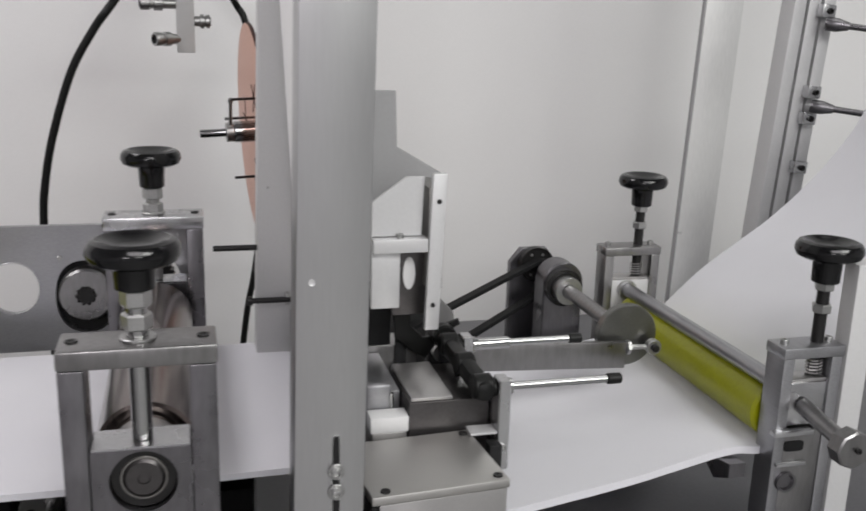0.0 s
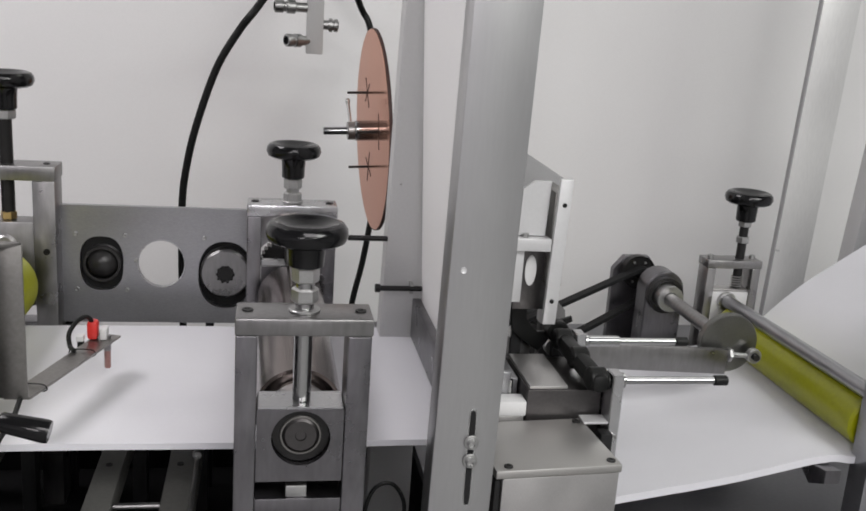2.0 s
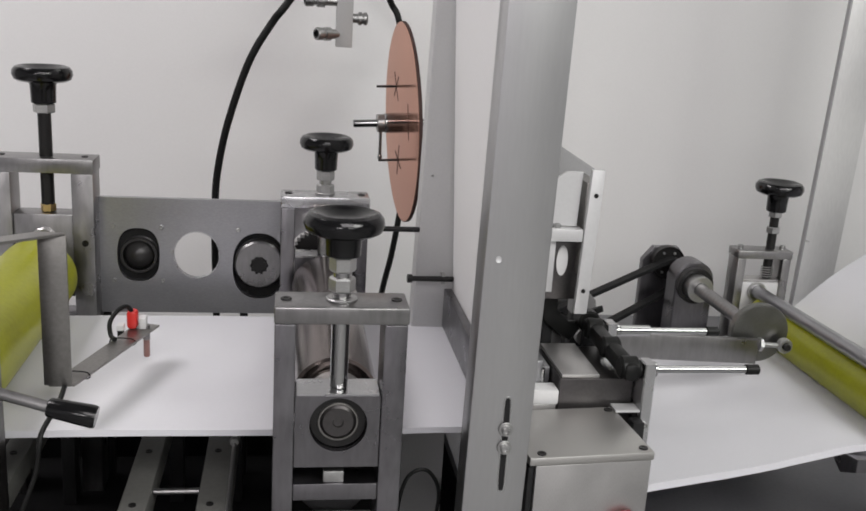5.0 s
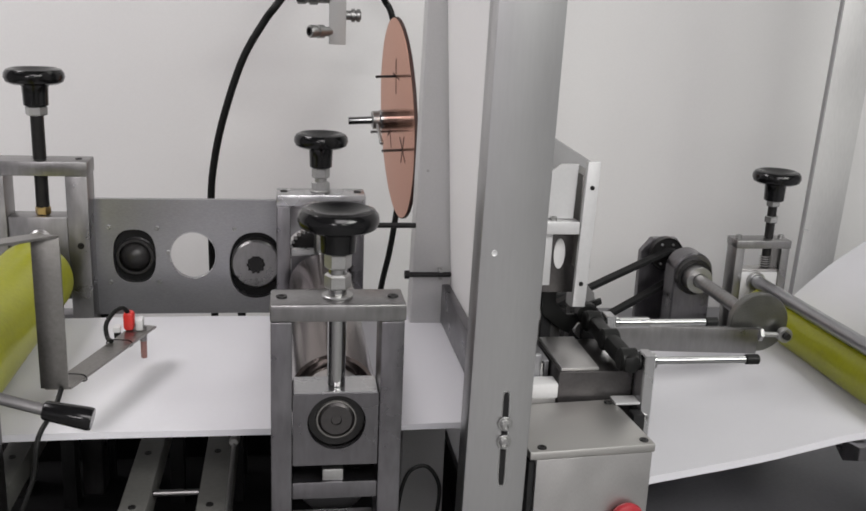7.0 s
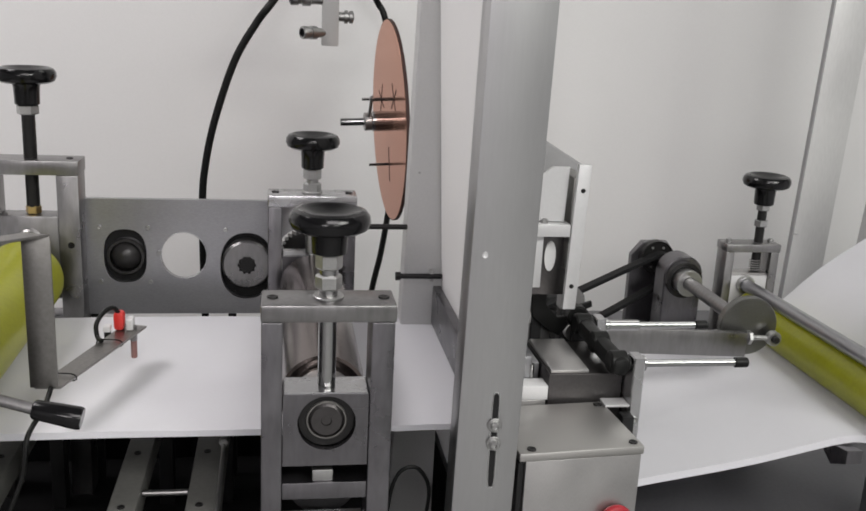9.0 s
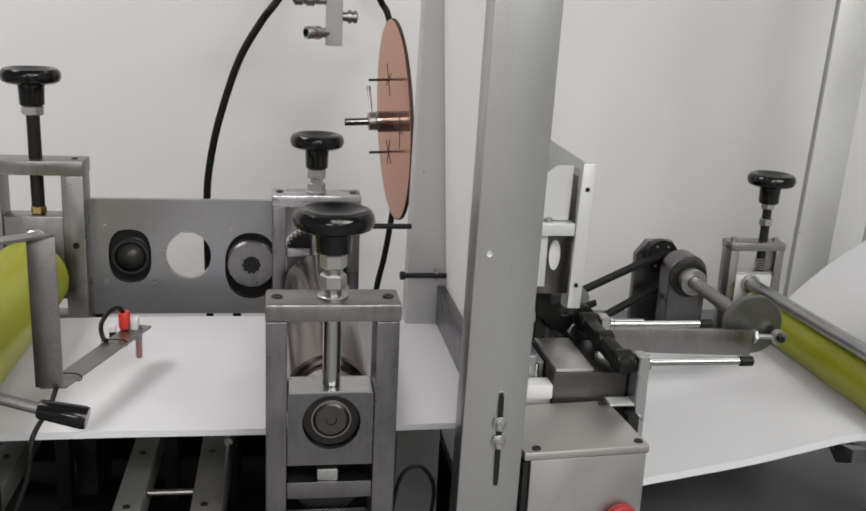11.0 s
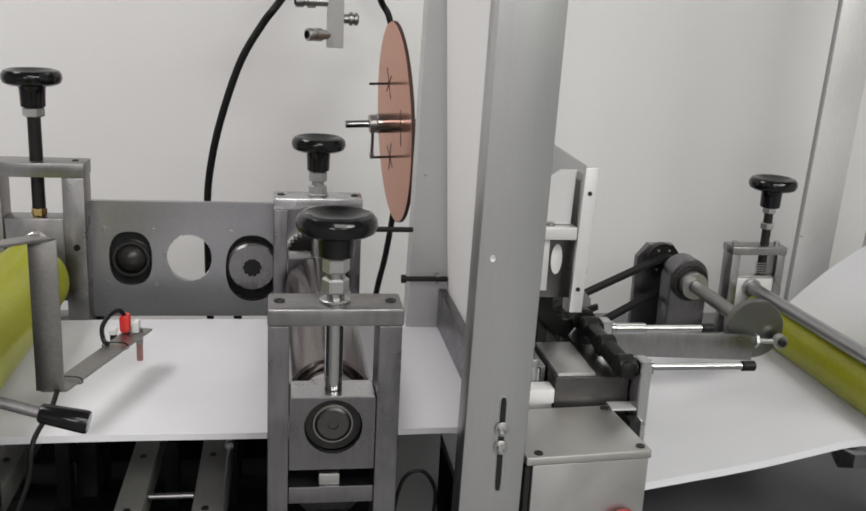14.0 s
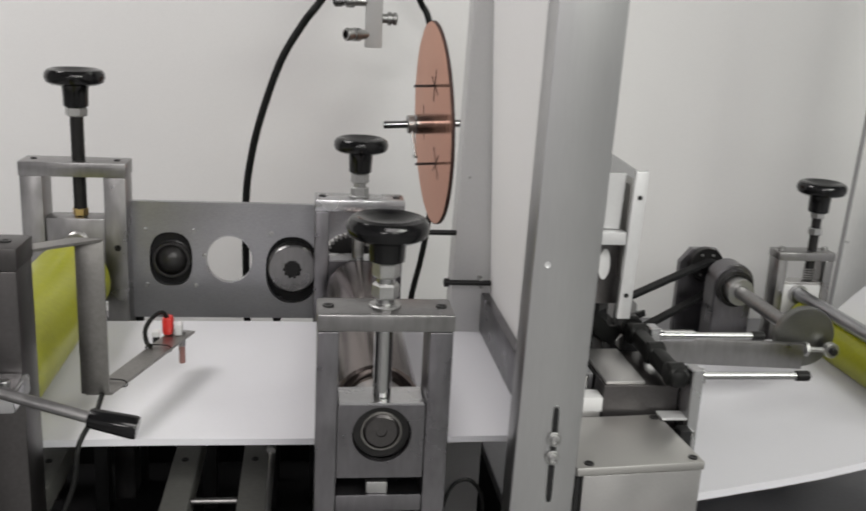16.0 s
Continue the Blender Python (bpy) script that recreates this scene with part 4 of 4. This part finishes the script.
part("wheel", rod((0.345, 0.547, 0.785), (0.345, 0.565, 0.785), 0.0258, 36), BLACK_OXIDE, mp)
part("motor", box(0.305, 0.385, 0.571, 0.66, 0.675, 0.825, 0.003), BLACK_MATT, mp, "black drive motor")
part("axle", rod((0.345, 0.565, 0.785), (0.345, 0.5715, 0.785), 0.008), ZINC, mp)

# connecting rod: its pin at the crank is its origin
ROD_L = 0.250
con = thing("connecting_rod", CRANK + Vector((R, 0, 0)), "flat grey steel connecting rod", "connecting rod")
cp = CRANK + Vector((R, 0, 0))
part("bar", box(cp.x - ROD_L, cp.x - 0.034, cp.y - 0.016, cp.y - 0.009, cp.z - 0.0240, cp.z + 0.0070, 0.001), ALU_MID, con)
part("rod_end", lathe([(0.005, 0), (0.008, 0), (0.009, 0.001), (0.009, 0.008), (0.008, 0.009), (0.005, 0.009), (0.005, 0)], cp + Vector((0, -0.017, 0)), cp + Vector((0, 1, 0)), 28), ZINC, con, "bright rod end")
part("neck", rod(cp + Vector((-0.0345, -0.0125, 0)), cp + Vector((-0.0085, -0.0125, 0)), 0.0030), ZINC, con)
part("lock_nut", hexnut(cp + Vector((-0.0338, -0.0125, 0)), cp + Vector((-0.0288, -0.0125, 0)), 0.0085), ZINC, con)
part("slide_eye", ring(cp + Vector((-ROD_L, -0.019, 0)), cp + Vector((-ROD_L, -0.006, 0)), 0.011, 0.004, 28), ZINC, con)
part("slide_lug", box(cp.x - ROD_L - 0.008, cp.x - ROD_L + 0.008, 0.2745, 0.2845, 0.860, 0.8885, 0.001), BLACK_MATT, slide)

# ---- right stands with the second yellow roller ----
def light_stand(x0, x1, y, top, ax, label, rknob, mat, block_mat):
    d = 0.030
    st = thing("roller_stand", ((x0 + x1) / 2, y + d / 2, 0.60), label, "roller stand", "roller stands")
    part("side_post", box(x0, x0 + 0.012, y, y + d, 0.675, top - 0.0115, 0.001), mat, st)
    part("side_post", box(x1 - 0.012, x1, y, y + d, 0.675, top - 0.0115, 0.001), mat, st)
    part("top_bar", box(x0 - 0.001, x1 + 0.001, y - 0.001, y + d + 0.001, top - 0.0113, top, 0.001), mat, st)
    part("slide_block", box(x0 + 0.0123, x1 - 0.0123, y + 0.002, y + d - 0.002, 0.835, 0.8800, 0.001), block_mat, st, "bright sliding bearing block")
    part("base_block", box(x0 + 0.0123, x1 - 0.0123, y + 0.001, y + d - 0.001, 0.675, 0.8300, 0.001), ALU_MID, st)
    part("spindle_plate", box(x0 + 0.0123, x1 - 0.0123, y + 0.004, y + d - 0.004, 0.8802, 0.8835, 0.0004), STEEL, st)
    for sx in (x0 + 0.008, x1 - 0.008):
        cap_screw(st, sx, y + d / 2, top, (0, 0, 1), 0.0042)
    knob(ax, y + d / 2, 0.980, st, 0.884, rknob, ((0.0, 0.008), (0.022, 0.009)), 0.0062, BLACK_OXIDE, 0.0098)
    part("spring", tube([(ax + 0.0078 * math.cos(k * 0.9), y + d / 2 + 0.0078 * math.sin(k * 0.9), 0.8845 + k * 0.00048) for k in range(36)], 0.0010, 6, 1), STEEL, st, "steel coil spring")
    return st


rb = light_stand(0.5745, 0.653, 0.490, 0.926, 0.627, "aluminium roller stand with a black hand knob", 0.0325, ALU_MID, PROFILE)
rf = light_stand(0.595, 0.661, 0.118, 0.918, 0.640, "aluminium roller stand with a clamped shaft end", 0.0325, STEEL_PLATE, ALU)
part("ledge", box(0.5985, 0.632, 0.1140, 0.1178, 0.793, 0.797, 0.0008), ALU, rf)
part("shelf", box(0.588, 0.632, 0.1080, 0.1178, 0.829, 0.834, 0.001), ALU, rf, "bright machined ledge")
part("slot", prism(oval(0.6180, 0.8135, 0.011, 0.0055, 28, 5), 0.1172, 0.1192, "y", 0), BLACK_MATT, rf, "dark rounded slot")
part("boss", lathe([(0, 0.001), (0.007, 0.001), (0.0085, 0.004), (0.011, 0.004), (0.0115, 0.0), (0, 0.0)], (0.6130, 0.1186, 0.775), (0.6130, -1, 0.775), 28), ALU_DARK, rf)
part("bracket_arm", prism([(0.118, 0.80), (0.118, 0.785), (0.145, 0.772), (0.175, 0.790)], 0.548, 0.566, "x", 0.0006), ALU_DARK, rf)

AX, AZ = 0.612, 0.860
part("bearing", ring((AX - 0.004, 0.4855, AZ + 0.008), (AX - 0.004, 0.4918, AZ + 0.008), 0.0130, 0.0096, 32), ZINC, rb, "pale bearing ring")
pr = thing("scraper_bar", (0.60, 0.3, 0.85), "round steel pressure bar over the yellow roller", "bar")
part("bar", rod((AX - 0.004, 0.150, AZ + 0.012), (AX - 0.004, 0.488, AZ + 0.008), 0.009, 24), STEEL_PLATE, pr)
yr = thing("yellow_roller", (0.618, 0.3, 0.80), "yellow polyurethane covered feed roller on the felt", "roller")
part("cover", lathe([(0, 0), (0.026, 0), (0.029, 0.003), (0.029, 0.323), (0.026, 0.326), (0, 0.326)], (0.618, 0.152, 0.8355), (0.618, 1, 0.8355), 64), YELLOW, yr)
part("journal", rod((0.618, 0.1485, 0.8355), (0.618, 0.152, 0.8355), 0.010), STEEL, yr)
cs = thing("clamped_shaft", (0.63, 0.09, 0.82), "bright steel shaft end with a clamp block", "shaft")
part("shaft", rod((0.622, 0.055, 0.848), (0.622, 0.1185, 0.857), 0.0085), ALU_MID, cs)
part("clamp", prism(oval(0.6225, 0.8460, 0.0185, 0.0185, 8, 2.0), 0.037, 0.0548, "y", 0.0015), ALU_MID, cs)
cap_screw(cs, 0.6245, 0.037, 0.8470, (0, -1, 0), 0.003, BLACK_OXIDE)

sc = thing("support_column", (0.677, 0.127, 0.675), "pale grey upright column beside the roller stand", "column")
part("column", box(0.6640, 0.6900, 0.1165, 0.1380, 0.675, 1.0, 0.001), PAINT_GREY, sc)
part("foot_block", box(0.6910, 0.740, 0.112, 0.150, 0.675, 0.700, 0.002), BLACK_MATT, sc, "black foot block")

# ---- uprights and supply roll on the far side ----
rc = thing("rear_column", (0.86, 0.76, 0.60), "pale grey painted upright plate column", "column")
for name, x0, x1, y0, mat in (("column", 0.8275, 0.893, 0.750, SATIN), ("edge_strip", 0.8238, 0.8270, 0.748, COLUMN)):
    slab = box(x0, x1, y0, 0.757, 0.60, 1.80, 0.0006)
    for v in slab.verts:
        v.co.x += 0.035 * (v.co.z - 1.0)
    part(name, slab, mat, rc)
ex = thing("slotted_profile", (1.01, 0.77, 0.60), "aluminium slotted profile upright with clamps", "profile")
for i in range(3):
    part("rail", box(0.987 + i * 0.027, 1.0085 + i * 0.027, 0.752, 0.790, 0.60, 1.80, 0.001), PROFILE, ex)
# black core stands in for the shade inside the slots
part("core", box(0.990, 1.061, 0.762, 0.788, 0.60, 1.80, 0), BLACK_MATT, ex, "black core put in for the shade in the profile slots")
for cz in (0.99, 1.072, 1.115, 1.245):
    c = part("clamp", box(1.029, 1.053, 0.735, 0.7515, cz - 0.010, cz + 0.010, 0.001), ALU, ex)
    cap_screw(c, 1.041, 0.735, cz, (0, -1, 0), 0.005, BLACK_OXIDE)
for cz in (1.093, 1.225):
    part("arm", rod((1.043, 0.730, cz), (1.215, 0.60, cz - 0.01), 0.0052), ALU_DARK, ex, "steel arm")
    part("sleeve", lathe([(0, 0), (0.0095, 0), (0.0110, 0.003), (0.0110, 0.018), (0.0066, 0.036), (0, 0.036)], (1.037, 0.735, cz), (1.209, 0.605, cz - 0.01), 24), ALU_DARK, ex, "tapered steel sleeve")
    part("arm_block", box(1.150, 1.166, 0.626, 0.650, cz - 0.032, cz + 0.014, 0.0015), ALU, ex, "small clamp block on the arm")
ex.location.x -= 0.0338
ex.rotation_euler = (0, math.atan(0.065), 0)
rr = thing("supply_roll", (1.13, 0.3, 1.04), "white felt supply roll on the far side", "roll")
part("roll", lathe([(0.02, 0), (0.098, 0), (0.102, 0.004), (0.102, 0.331), (0.098, 0.335), (0.02, 0.335), (0.02, 0)], (1.125, 0.14, 1.125), (1.125, 1, 1.125), 64), FELT, rr)
part("axle", rod((1.125, 0.08, 1.125), (1.125, 0.60, 1.125), 0.0195), STEEL, rr)

loop = thing("cable_loop", (0.08, 0.06, 0.76), "thin black cable loop below the felt", "cable")
part("cable", tube([(0.055, 0.05, 0.72), (0.058, 0.05, 0.79), (0.066, 0.05, 0.825), (0.082, 0.05, 0.832), (0.094, 0.05, 0.815), (0.094, 0.05, 0.79), (0.088, 0.05, 0.765), (0.07, 0.055, 0.74)], 0.0018), RUBBER, loop)
part("socket", box(0.064, 0.088, 0.045, 0.06, 0.76, 0.772, 0.001), ALU_DARK, loop)


# ---- movement ----
STROKES = (0.63, 1.61, 2.58, 3.56, 4.53, 5.50, 6.48, 7.47, 8.44, 9.43, 10.41, 11.40, 12.40, 13.38, 14.35, 15.32)


# the reel is pulled on by about 38 degrees after each stroke, and waits between
REEL_TURNS = (
    (0.0, 10), (0.3, -9), (0.55, -22), (0.95, -22), (1.2, -48), (1.45, -65), (2.0, -66), (2.2, -92), (2.45, -105),
    (3.0, -106), (3.2, -132), (3.45, -139), (3.9, -140), (4.2, -168), (4.45, -179), (4.85, -179), (5.15, -205), (5.4, -216),
    (5.8, -216), (6.1, -240), (6.3, -250), (6.8, -250), (7.1, -275), (7.3, -287), (7.8, -288), (8.0, -304), (8.3, -326),
    (8.85, -327), (9.1, -348), (9.35, -365), (9.8, -365), (10.1, -390), (10.35, -403), (10.8, -403), (11.1, -425), (11.3, -436),
    (11.7, -437), (12.0, -462), (12.3, -470), (12.7, -472), (13.0, -500), (13.3, -510), (13.7, -511), (13.9, -530), (14.2, -550),
    (14.65, -550), (14.85, -558), (15.1, -582), (15.75, -582), (16.0, -605))


def crank_angle(t):
    """Degrees turned, clockwise from the front; one quick turn to each stroke."""
    done = 0.0
    for peak in STROKES:
        u = (t - peak) / 0.34 + 0.453
        u = min(max(u, 0.0), 1.0)
        done += 360.0 * (u - 0.85 * math.sin(2 * math.pi * u) / (2 * math.pi) * 0.35)
    return done


REST_EYE = CRANK.x + R * math.cos(radians(REST)) - ROD_L * math.cos(math.asin(R * math.sin(radians(REST)) / ROD_L))


def motions():
    times = [0.0]
    for peak in STROKES:
        times += [peak - 0.2 + 0.4 * k / 12 for k in range(13)]
    times += [16.0]
    crank_rows, slide_rows, rod_rows = [], [], []
    for t in times:
        a = REST + crank_angle(t)
        px, pz = CRANK.x + R * math.cos(radians(a)), CRANK.z - R * math.sin(radians(a))
        lean = math.asin((pz - CRANK.z) / ROD_L)
        eye = px - ROD_L * math.cos(lean)
        shift = eye - REST_EYE
        crank_rows.append((t, pose(CRANK.x, CRANK.y, CRANK.z, 0, a, 0)))
        slide_rows.append((t, pose(HOME.x + shift, HOME.y, HOME.z)))
        rod_rows.append((t, pose(px, CRANK.y, pz, 0, -math.degrees(lean), 0)))
    walk(crank, crank_rows)
    walk(slide, slide_rows)
    walk(con, rod_rows)
    walk(reel, [(t, pose(REEL.x, REEL.y, REEL.z, a, -2.6, 3.5)) for t, a in REEL_TURNS])


motions()
